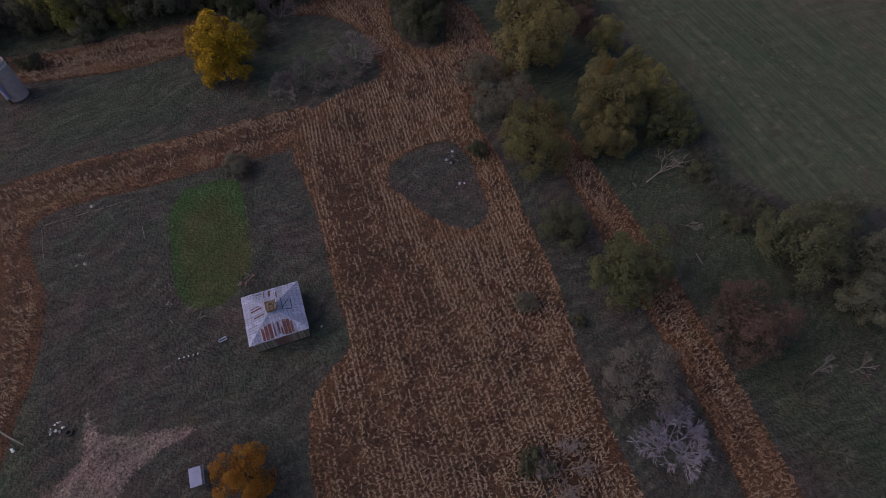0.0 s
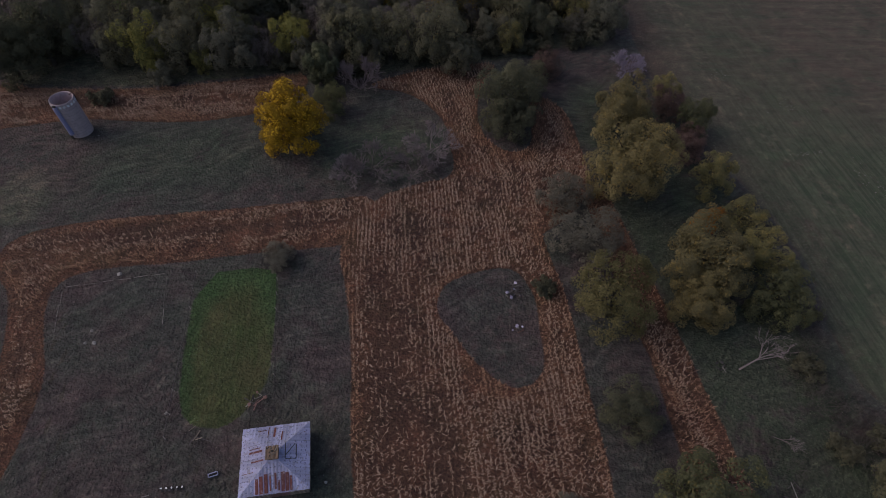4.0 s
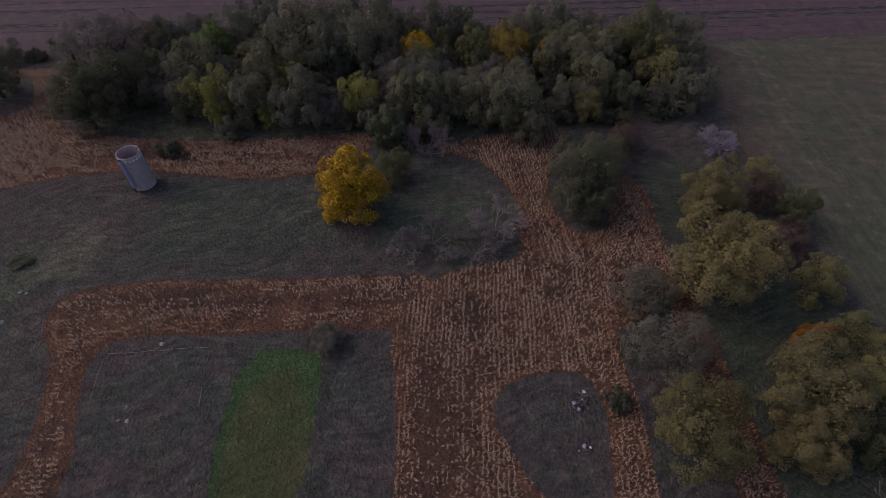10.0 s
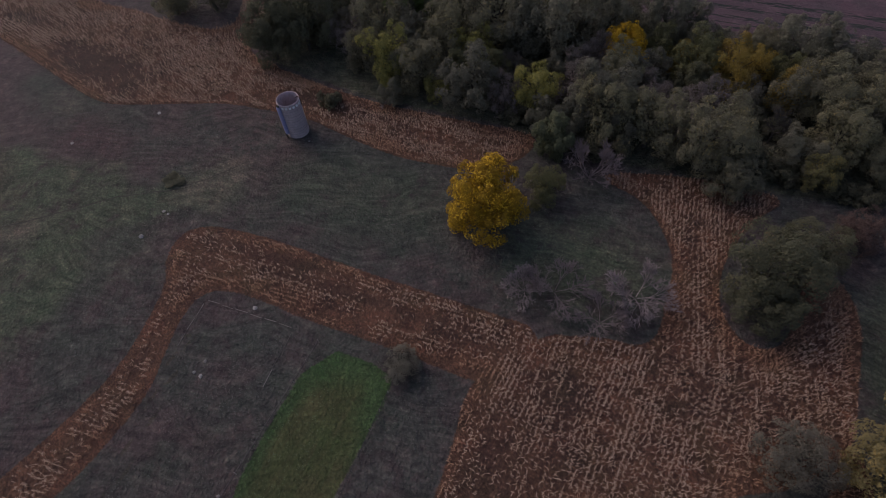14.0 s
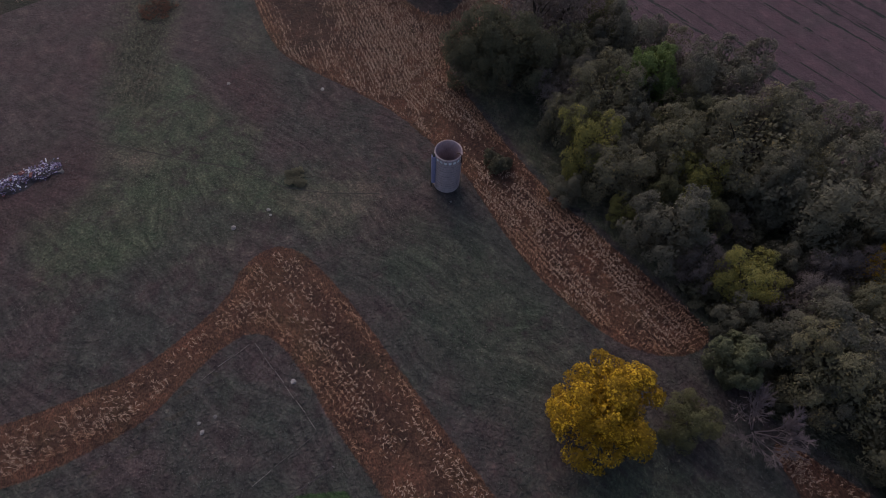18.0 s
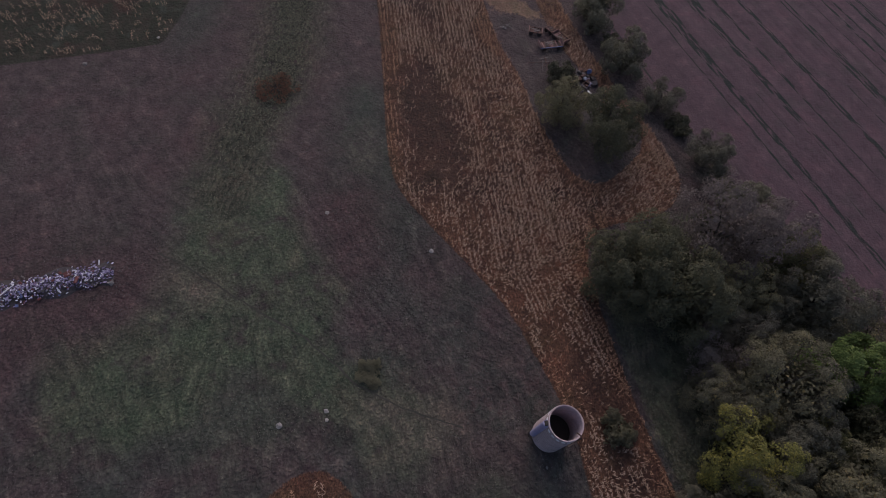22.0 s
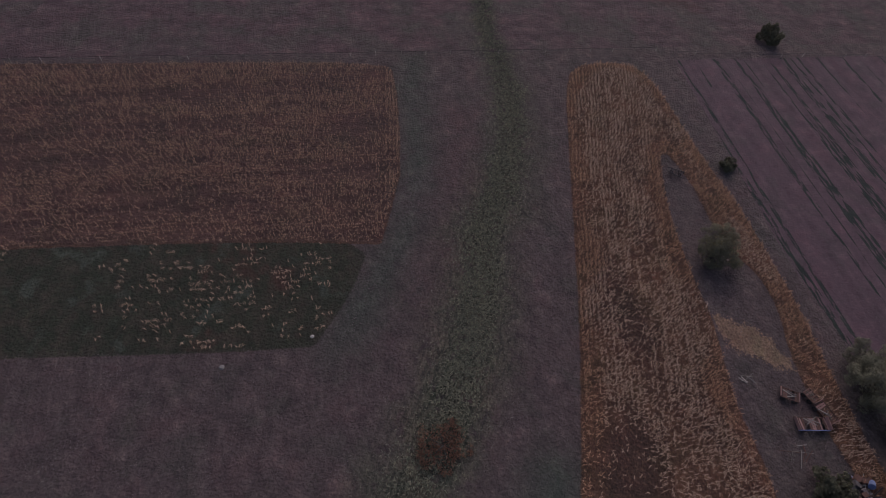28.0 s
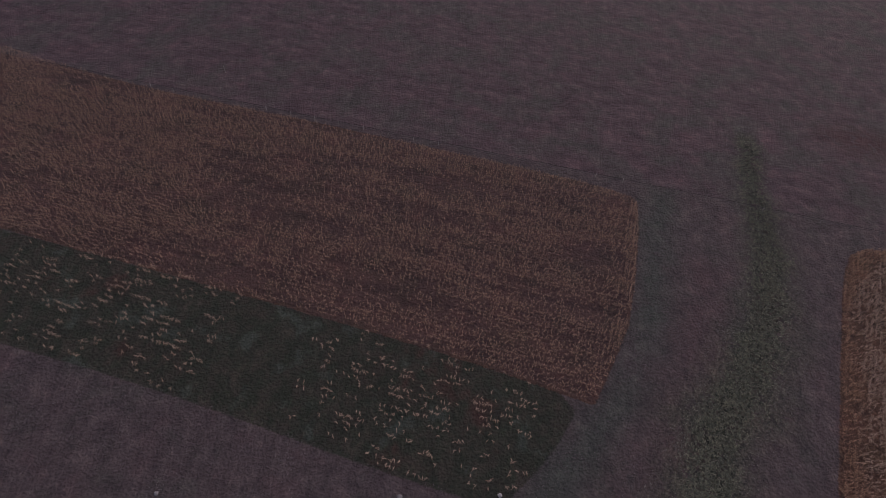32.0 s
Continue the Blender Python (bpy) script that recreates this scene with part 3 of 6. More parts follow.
def grass_material():
    n = Nodes("meadow_grass", 0.85)
    p = n.where()
    lush, band, far, track = n.attribute("tint")
    c = n.mix(n.island(), (0.064, 0.054, 0.053), (0.142, 0.121, 0.114))
    c = n.mix(n.ramp(n.noise(p, 0.09, 4), 0.42, 0.6), c, n.mix(n.island(), (0.05, 0.057, 0.053), (0.105, 0.115, 0.105)))
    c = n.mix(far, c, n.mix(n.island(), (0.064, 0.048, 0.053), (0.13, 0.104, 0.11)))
    c = n.mix(lush, c, n.mix(n.island(), (0.05, 0.068, 0.042), (0.125, 0.14, 0.092)))
    c = n.mix(band, c, n.mix(n.island(), (0.038, 0.075, 0.03), (0.065, 0.12, 0.045)))
    c = n.mix(track, c, n.mix(n.island(), (0.036, 0.042, 0.032), (0.13, 0.122, 0.09)))
    return n.done(c)


def scraps_material():
    n = Nodes("mixed_scraps", 0.7)
    k = n.island()
    c = n.mix(n.ramp(k, 0.0, 0.6), (0.03, 0.026, 0.038), (0.2, 0.165, 0.29))
    c = n.mix(n.ramp(k, 0.8, 0.82), c, (0.55, 0.54, 0.62))
    return n.done(n.mix(n.ramp(k, 0.95, 0.96), c, (0.16, 0.06, 0.05)))


M = {
    "ground": ground_material(),
    "corn": corn_material(),
    "grass": grass_material(),
    "bark": worn("bark", (0.035, 0.03, 0.028), (0.085, 0.075, 0.07), 1.0, grain=(1, 1, 0.2), bump=0.6),
    "pale_bark": worn("pale_bark", (0.12, 0.104, 0.14), (0.22, 0.19, 0.26), 1.0, grain=(1, 1, 0.2), bump=0.5),
    "pink_bark": worn("pink_bark", (0.131, 0.103, 0.108), (0.225, 0.182, 0.192), 1.0, grain=(1, 1, 0.2), bump=0.5),
    "olive": foliage("olive_leaves", (0.115, 0.109, 0.082), (0.182, 0.169, 0.104), (0.246, 0.198, 0.101), 0.86),
    "dark": foliage("dark_leaves", (0.103, 0.100, 0.081), (0.155, 0.147, 0.108)),
    "darkoak": foliage("oak_leaves", (0.074, 0.076, 0.053), (0.126, 0.122, 0.073), (0.151, 0.119, 0.069), 0.9),
    "grey": foliage("grey_leaves", (0.113, 0.095, 0.095), (0.176, 0.149, 0.141), (0.220, 0.178, 0.176), 0.85),
    "lime": foliage("lime_leaves", (0.128, 0.126, 0.050), (0.251, 0.233, 0.072), (0.365, 0.321, 0.080), 0.85),
    "bright": foliage("bright_leaves", (0.109, 0.156, 0.057), (0.189, 0.234, 0.067)),
    "green": foliage("green_leaves", (0.083, 0.087, 0.052), (0.121, 0.121, 0.057), (0.160, 0.139, 0.056), 0.86),
    "goldgreen": foliage("golden_green_leaves", (0.127, 0.121, 0.066), (0.230, 0.200, 0.085), (0.368, 0.274, 0.085), 0.84),
    "olivegold": foliage("olive_gold_leaves", (0.109, 0.100, 0.058), (0.206, 0.167, 0.078), (0.287, 0.204, 0.072), 0.85),
    "yellow": foliage("yellow_leaves", (0.2, 0.122, 0.014), (0.52, 0.335, 0.022), (0.74, 0.49, 0.04), 0.8),
    "amber": foliage("amber_leaves", (0.15, 0.11, 0.04), (0.31, 0.22, 0.05), (0.42, 0.27, 0.05), 0.85),
    "orange": foliage("orange_leaves", (0.133, 0.052, 0.015), (0.307, 0.134, 0.022), (0.343, 0.199, 0.029), 0.85),
    "russet": foliage("russet_leaves", (0.089, 0.060, 0.054), (0.145, 0.093, 0.083)),
    "redbush": foliage("russet_twigs", (0.11, 0.06, 0.046), (0.165, 0.09, 0.066)),
    "greygreen": foliage("grey_green_leaves", (0.103, 0.096, 0.081), (0.163, 0.150, 0.122)),
    "willow": foliage("willow_leaves", (0.084, 0.084, 0.039), (0.194, 0.161, 0.074)),
    "bush": foliage("bush_leaves", (0.071, 0.071, 0.051), (0.118, 0.112, 0.076)),
    "cedar": foliage("cedar_needles", (0.078, 0.089, 0.057), (0.143, 0.149, 0.088)),
    "concrete": worn("silo_concrete", (0.31, 0.245, 0.265), (0.45, 0.365, 0.39), 1.2, stain=(0.2, 0.165, 0.18), stain_at=(0.58, 0.75), grain=(1, 1, 0.35), bump=0.4),
    "hoop": worn("hoop_steel", (0.2, 0.17, 0.18), (0.32, 0.28, 0.29), 0.8, 0.6, 0.5),
    "chute": worn("blue_grey_sheet", (0.17, 0.17, 0.3), (0.27, 0.265, 0.42), 1.0, 0.55, 0.2, stain=(0.17, 0.16, 0.2), stain_at=(0.6, 0.75)),
    "white": worn("white_paint", (0.45, 0.45, 0.48), (0.7, 0.7, 0.73), 0.5, 0.6),
    "sheet": worn("galvanised_sheet", (0.38, 0.39, 0.58), (0.53, 0.54, 0.76), 0.7, 0.6, 0.0, stain=(0.33, 0.32, 0.42), stain_at=(0.52, 0.62), grain=(1, 1, 1), vary=0.35),
    "rust": worn("rusted_sheet", (0.085, 0.03, 0.03), (0.15, 0.052, 0.048), 0.7, 0.8, 0.1, stain=(0.36, 0.3, 0.34), stain_at=(0.55, 0.66), bump=0.3),
    "board": worn("weathered_board", (0.12, 0.1, 0.09), (0.27, 0.22, 0.18), 0.6, 0.9, grain=(1, 1, 0.2), bump=0.4, vary=0.5),
    "brown_board": worn("brown_board", (0.085, 0.056, 0.042), (0.2, 0.135, 0.095), 0.4, 0.9, grain=(1, 0.2, 1), bump=0.4, vary=0.6),
    "red_board": worn("faded_red_board", (0.13, 0.075, 0.07), (0.22, 0.13, 0.125), 0.6, 0.9, grain=(1, 1, 0.2), bump=0.4),
    "trodden": worn("trodden_soil", (0.03, 0.031, 0.026), (0.05, 0.047, 0.042), 0.6, 0.95, bump=0.3),
    # earth floor of the silo; also dark fill standing for shade in openings
    "dark_inside": worn("soil_and_dark_openings", (0.02, 0.018, 0.017), (0.04, 0.036, 0.033), 0.8, 0.95),
    "stone": worn("field_stone", (0.13, 0.122, 0.122), (0.27, 0.255, 0.25), 0.3, 0.9, bump=0.5, vary=0.5),
    "iron": worn("rusty_iron", (0.05, 0.03, 0.028), (0.12, 0.065, 0.055), 0.5, 0.75, 0.3, bump=0.4),
    "blue_paint": worn("blue_paint", (0.06, 0.08, 0.17), (0.12, 0.15, 0.28), 0.5, 0.6),
    "rubber": worn("old_rubber", (0.015, 0.015, 0.016), (0.035, 0.034, 0.034), 0.4, 0.8),
    "grey_wood": worn("silver_wood", (0.09, 0.08, 0.078), (0.2, 0.18, 0.176), 0.6, 0.9, grain=(1, 1, 0.2), bump=0.4, vary=0.5),
    "charred": worn("dark_scrap", (0.025, 0.022, 0.024), (0.075, 0.065, 0.07), 0.4, 0.85, vary=0.5),
    "scraps": scraps_material(),
    "cover": worn("faded_tarpaulin", (0.2, 0.18, 0.27), (0.44, 0.41, 0.55), 0.4, 0.6, vary=0.5),
}


# ---- mesh helpers ----
def mesh_of(name, verts, faces, material=None, smooth=False):
    me = bpy.data.meshes.new(name)
    me.from_pydata([tuple(v) for v in verts], [], [tuple(f) for f in faces])
    if material:
        me.materials.append(material)
    if smooth:
        me.shade_smooth()
    return me


def bulk_mesh(name, verts, loops, sizes, material):
    """A large mesh straight from arrays."""
    me = bpy.data.meshes.new(name)
    me.vertices.add(len(verts))
    me.vertices.foreach_set("co", np.asarray(verts, np.float32).ravel())
    me.loops.add(len(loops))
    me.loops.foreach_set("vertex_index", np.asarray(loops, np.int32))
    sizes = np.asarray(sizes, np.int32)
    me.polygons.add(len(sizes))
    me.polygons.foreach_set("loop_start", np.concatenate([[0], np.cumsum(sizes)[:-1]]).astype(np.int32))
    me.update(calc_edges=True)
    me.materials.append(material)
    return me


def part(name, bm, material, parent, label="", at=None):
    """One mesh object under a thing or a part; bm may be a bmesh or a ready mesh."""
    me = bm
    if isinstance(bm, bmesh.types.BMesh):
        me = bpy.data.meshes.new(name)
        bm.to_mesh(me)
        bm.free()
    if material and not me.materials:
        me.materials.append(material)
    ob = new(name, me)
    if parent:
        ob.parent = parent
    if at is not None:
        ob.matrix_basis = at
    if label:
        tagged(ob, label)
    return ob


def thing(name, at, label, category, group="", kind=""):
    ob = new(name)
    ob.empty_display_size = 0.3
    ob.matrix_basis = at
    return tagged(ob, label, category, group, kind)


def box(sx, sy, sz, at=None, bevel=0.0, bm=None):
    """A box with its base in z = 0, edges bevelled."""
    bm = bm or bmesh.new()
    made = bmesh.ops.create_cube(bm, size=1)["verts"]
    bmesh.ops.scale(bm, vec=(sx, sy, sz), verts=made)
    bmesh.ops.translate(bm, vec=(0, 0, sz / 2), verts=made)
    if bevel:
        edges = list({e for v in made for e in v.link_edges})
        made = [v for v in bmesh.ops.bevel(bm, geom=edges, offset=bevel, segments=1, affect="EDGES")["verts"]]
        made = list({v for v in bm.verts if v in set(made)})
    if at is not None:
        bmesh.ops.transform(bm, matrix=at, verts=made)
    return bm


def tube(bm, points, radii, sides=6, close=True):
    """A tapered tube along points."""
    rings = []
    pts = [Vector(p) for p in points]
    for i, p in enumerate(pts):
        d = (pts[min(i + 1, len(pts) - 1)] - pts[max(i - 1, 0)]).normalized()
        a = d.orthogonal().normalized()
        b = d.cross(a)
        rings.append([bm.verts.new(p + radii[i] * (math.cos(2 * math.pi * k / sides) * a + math.sin(2 * math.pi * k / sides) * b)) for k in range(sides)])
    for r, s in zip(rings[:-1], rings[1:]):
        twist = min(range(sides), key=lambda o: sum((r[k].co - s[(k + o) % sides].co).length for k in range(sides)))
        for k in range(sides):
            bm.faces.new((r[k], r[(k + 1) % sides], s[(k + 1 + twist) % sides], s[(k + twist) % sides]))
    if close:
        bm.faces.new(rings[0][::-1])
        bm.faces.new(rings[-1])
    return bm


def plank_mesh(length, width, thick):
    bm = box(length, width, thick, bevel=min(0.02, thick * 0.2))
    me = bpy.data.meshes.new("plank")
    bm.to_mesh(me)
    bm.free()
    return me


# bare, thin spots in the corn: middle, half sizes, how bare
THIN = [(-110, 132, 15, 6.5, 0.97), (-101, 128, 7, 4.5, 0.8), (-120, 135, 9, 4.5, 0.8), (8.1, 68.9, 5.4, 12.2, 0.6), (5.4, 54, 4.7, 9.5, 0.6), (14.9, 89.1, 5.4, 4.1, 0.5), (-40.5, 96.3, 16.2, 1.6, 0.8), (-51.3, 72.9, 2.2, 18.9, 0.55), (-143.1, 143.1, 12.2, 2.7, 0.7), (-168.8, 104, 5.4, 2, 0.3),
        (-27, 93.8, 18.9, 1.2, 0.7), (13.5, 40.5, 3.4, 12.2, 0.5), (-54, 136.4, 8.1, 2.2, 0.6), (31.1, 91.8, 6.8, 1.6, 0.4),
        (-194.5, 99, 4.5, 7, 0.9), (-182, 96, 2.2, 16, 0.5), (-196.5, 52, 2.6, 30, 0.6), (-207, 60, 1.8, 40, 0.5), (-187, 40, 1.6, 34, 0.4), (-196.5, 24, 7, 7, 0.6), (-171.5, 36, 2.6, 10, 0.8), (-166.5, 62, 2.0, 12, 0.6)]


# ---- the ground: one sheet to the horizon ----
def ground_masks(x, y):
    """Soft masks, one half at each outline."""
    def soft(d, width=1.0):
        return np.clip(0.5 + d / (2 * width), 0, 1)

    corn = np.maximum(soft(corn_margin(x, y)), soft(inside(FIELD_WEST, x, y)))
    a = np.stack([corn, soft(inside(GREEN_PLOT, x, y)), soft(inside(YARD_DIRT, x, y), 1.5), soft(inside(STRAW, x, y) - 1.2, 2.4)], -1)
    wood = soft(inside(WOODS, x, y), 3)
    b = np.stack([soft(inside(STUBBLE, x, y)), soft(inside(FIELD_NORTH, x, y)), soft(inside(FIELD_EAST, x, y)), wood], -1)
    wet = np.zeros(np.shape(x))
    for cx, cy, rx, ry, k in ((-105.3, 94.5, 10, 8, 0.6), (-60.8, 108, 10.8, 6.8, 0.4), (12, 112, 15, 10, 1.0), (62.1, 81, 6.8, 13.5, 1.0), (62.1, 45.9, 8.1, 18.9, 0.9), (62.1, 113.4, 10.8, 10.8, 0.6), (72.9, 24.3, 16.2, 16.2, 0.6),
                              (-32.4, 116.1, 21.6, 8.1, 0.35), (-70.2, 89.1, 10.8, 10.8, 0.4), (-4.1, 44.6, 8.1, 10.8, 0.35), (-51.3, 45.9, 4.1, 16.2, 0.6)):
        wet = np.maximum(wet, k * np.clip(1.5 - np.hypot((x - cx) / rx, (y - cy) / ry) * 1.1, 0, 1))
    wander = 5 * (value_noise(x, y, 7, 41, 3) - 0.5)
    for outline in LUSH:
        wet = np.maximum(wet, soft(inside(outline, x, y) + 1.6 * wander, 2))

    def spread(outlines, width):
        best = np.zeros(np.shape(x))
        for outline in outlines:
            best = np.maximum(best, soft(inside(outline, x, y) + wander, width))
        return best

    reeds = np.clip(1.3 - (along(DITCH, x, y) + 6 * (value_noise(x, y, 6, 44, 3) - 0.5)) / np.interp(x, (-230, -170, -125, -105, -90), (4, 8, 8.5, 5, 1)), 0, 1) * np.clip((-95 - x) / 12, 0, 1)
    e = np.stack([spread(DAMP, 4), 0.75 * spread(REDDISH, 4), spread(PALE, 2.5), reeds], -1)
    band = np.clip(1.5 - np.abs(along(HEDGE_EAST, x, y) - 24) / (14 + 0.3 * np.clip(125 - y, 0, 80)), 0, 1) * np.clip((150 - y) / 60, 0.45, 1) * (inside(FIELD_EAST, x, y) > 0)
    far = soft(-220.3 - x, 1.0)
    tracks = np.minimum(np.minimum(np.abs(along(TRACK_A, x, y) - 0.9), np.abs(along(TRACK_B, x, y) - 0.8)), along(TRAIL, x, y) + 0.15)
    tracks = np.minimum(tracks, np.abs(along(TRACK_C, x, y) - 0.8))
    c = np.stack([wet, band, far, np.clip(0.75 - tracks / 0.9, 0, 1)], -1)
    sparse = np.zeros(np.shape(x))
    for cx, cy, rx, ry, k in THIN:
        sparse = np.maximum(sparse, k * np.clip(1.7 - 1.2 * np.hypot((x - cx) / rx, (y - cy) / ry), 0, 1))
    rim = np.clip(1.3 - inside(GREEN_PLOT, x, y) / np.clip(1.5 + (y - 70) / 2.2, 2.2, 7), 0, 1) * np.clip(0.3 + (y - 66) / 14 + np.clip((-17 - x) / 6, 0, 1), 0.1, 1)
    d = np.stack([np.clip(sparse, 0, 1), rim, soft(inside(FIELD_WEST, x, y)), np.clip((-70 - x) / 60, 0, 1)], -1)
    hem = corn_margin(x, y)
    hem = np.where(inside(FIELD_WEST, x, y) > 0, 9, hem)
    hedge = along(HEDGE_EAST, x, y)
    f = np.stack([np.clip(1.4 - hem / (1.6 + 2.2 * value_noise(x, y, 6, 52, 2)), 0, 1), soft(inside(EAST_ROW, x, y) + wander, 3), np.clip(1.6 - hedge / 6, 0, 1), np.clip(1.2 - np.minimum(np.minimum(np.abs(hedge - 10), np.abs(hedge - 14.5)), np.abs(hedge - 17)) / 0.9, 0, 1)], -1)
    return a, b, c, d, e, f


def axis(low, high, step):
    fine = np.arange(low, high + step, step)
    out = step * 1.6 ** np.arange(1, 20)
    out = np.cumsum(out)
    out = out[out < 3500]
    return np.concatenate([low - out[::-1], fine, fine[-1] + out])


def build_ground():
    xs, ys = axis(-270, 150, 1.1), axis(-20, 230, 1.1)
    x, y = np.meshgrid(xs, ys)
    z = 0.12 * (value_noise(x, y, 5, 11) - 0.5) - 0.35 * np.clip(1 - along(DITCH, x, y) / 3.4, 0, 1) - 0.06
    verts = np.stack([x, y, z], -1).reshape(-1, 3)
    nx, ny = len(xs), len(ys)
    i = (np.arange(ny - 1)[:, None] * nx + np.arange(nx - 1)[None]).ravel()
    loops = np.stack([i, i + 1, i + nx + 1, i + nx], -1).ravel()
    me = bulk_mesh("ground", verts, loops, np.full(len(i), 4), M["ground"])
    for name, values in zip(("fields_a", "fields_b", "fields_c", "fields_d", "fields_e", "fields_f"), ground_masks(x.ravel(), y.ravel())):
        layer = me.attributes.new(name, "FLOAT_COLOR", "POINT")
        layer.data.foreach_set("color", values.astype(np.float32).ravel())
    me.shade_smooth()
    tagged(new("ground", me), "autumn meadow and farmland ground with dead grass and bare fields", "ground", kind="structure")


build_ground()


def build_trail():
    """A narrow trodden path that wanders through the meadow."""
    line = np.array(TRAIL)
    far = np.concatenate([[0], np.cumsum(np.hypot(*np.diff(line, axis=0).T))])
    t = np.arange(0, far[-1], 0.5)
    x, y = np.interp(t, far, line[:, 0]), np.interp(t, far, line[:, 1])
    x, y = x + 1.2 * (value_noise(t, t * 0, 5, 61, 3) - 0.5), y + 1.2 * (value_noise(t, t * 0, 5, 62, 3) - 0.5)
    dx, dy = np.gradient(x), np.gradient(y)
    size = np.hypot(dx, dy)
    wide = 0.07 + 0.1 * value_noise(t, t * 0, 2, 63, 2)
    verts = []
    for side in (-1, 1):
        px, py = x - side * dy / size * wide, y + side * dx / size * wide
        verts.append(np.stack([px, py, 0.12 * (value_noise(px, py, 5, 11) - 0.5) - 0.35 * np.clip(1 - along(DITCH, px, py) / 3.4, 0, 1) - 0.035], -1))
    n = len(t)
    faces = [(i, i + 1, n + i + 1, n + i) for i in range(n - 1)]
    tagged(new("footpath", mesh_of("footpath", np.concatenate(verts), faces, M["trodden"])), "narrow trodden dark path through meadow grass", "path", kind="structure")


build_trail()


# ---- standing dry corn ----
def corn_mesh(name, x, y, heading, rng, size=1.0, leaves=5, rusty=None):
    """Dry stalks with drooping leaves, as one mesh."""
    n = len(x)
    tall = rng.uniform(1.0, 1.65, n) * size
    lean_a, lean = rng.uniform(0, 2 * np.pi, n), np.abs(rng.normal(0, 0.13, n))
    lx, ly = np.cos(lean_a) * lean, np.sin(lean_a) * lean
    base = np.stack([x, y, np.full(n, -0.06)], -1)
    verts, loops, sizes, count = [], [], [], 0
    r = 0.022
    ring = [(r, 0), (-r * 0.5, r * 0.87), (-r * 0.5, -r * 0.87)]
    stalk = [base + np.array([a, b, 0]) for a, b in ring] + [base + np.stack([lx * tall, ly * tall, tall], -1)]
    verts.append(np.stack(stalk, 1).reshape(-1, 3))
    idx = np.arange(n)[:, None] * 4
    loops.append((idx + np.array([0, 1, 3, 1, 2, 3, 2, 0, 3])).ravel())
    sizes.append(np.full(n * 3, 3))
    count += n * 4
    for k in range(leaves):
        at = (0.3 + 0.62 * k / (leaves - 1) + rng.normal(0, 0.03, n)) * tall
        turn = heading + (k % 2) * np.pi + rng.normal(0, 0.45, n)
        d = np.stack([np.cos(turn), np.sin(turn), np.zeros(n)], -1)
        side = np.stack([-np.sin(turn), np.cos(turn), np.zeros(n)], -1)
        reach = rng.uniform(0.36, 0.68, n) * size * (1.1 - 0.35 * abs(k / (leaves - 1) - 0.45))
        width = rng.uniform(0.048, 0.08, n) * size
        root = base + np.stack([lx * at, ly * at, at], -1)
        mid = root + d * (0.5 * reach)[:, None] + np.array([0, 0, 1]) * (rng.uniform(0.05, 0.2, n) * size)[:, None]
        tip = root + d * reach[:, None] - np.array([0, 0, 1]) * (rng.uniform(0.0, 0.45, n) * size)[:, None] + side * rng.normal(0, 0.1, n)[:, None]
        w, v = (side * width[:, None]), (side * (0.5 * width)[:, None])
        verts.append(np.stack([root - v, root + v, mid + w, mid - w, tip], 1).reshape(-1, 3))
        idx = count + np.arange(n)[:, None] * 5
        loops.append((idx + np.array([0, 1, 2, 3, 3, 2, 4])).ravel())
        sizes.append(np.tile([4, 3], n))
        count += n * 5
    me = bulk_mesh(name, np.concatenate(verts), np.concatenate(loops), np.concatenate(sizes), M["corn"])
    layer = me.attributes.new("rusty", "FLOAT", "POINT")
    layer.data.foreach_set("value", np.concatenate([np.repeat(rusty, 4)] + [np.repeat(rusty, 5)] * leaves).astype(np.float32))
    return me


def rows_over(x0, x1, y0, y1, turn, gap, step, rng):
    """Plants in drilled rows that run in the direction turn, over a rectangle: places, and how well each row came up there."""
    cx, cy, half = (x0 + x1) / 2, (y0 + y1) / 2, math.hypot(x1 - x0, y1 - y0) / 2
    u, row = np.meshgrid(np.arange(-half, half, step), np.arange(-int(half / gap), int(half / gap) + 1))
    v = row * gap
    x, y = cx + u * math.cos(turn) - v * math.sin(turn), cy + u * math.sin(turn) + v * math.cos(turn)
    near = (x > x0) & (x < x1) & (y > y0) & (y < y1)
    u, v, row = u[near], v[near], row[near]
    stand = value_noise(u / 5.0 + row * 13.7, row * 7.3, 1.0, 15, 2)
    u = u + rng.uniform(-0.4, 0.4, u.shape) * step
    v = v + 1.5 * (value_noise(u, v, 18, 5, 3) - 0.5) + rng.normal(0, 0.11, v.shape)
    x, y = cx + u * math.cos(turn) - v * math.sin(turn), cy + u * math.sin(turn) + v * math.cos(turn)
    keep = (x > x0) & (x < x1) & (y > y0) & (y < y1)
    return x[keep], y[keep], stand[keep]


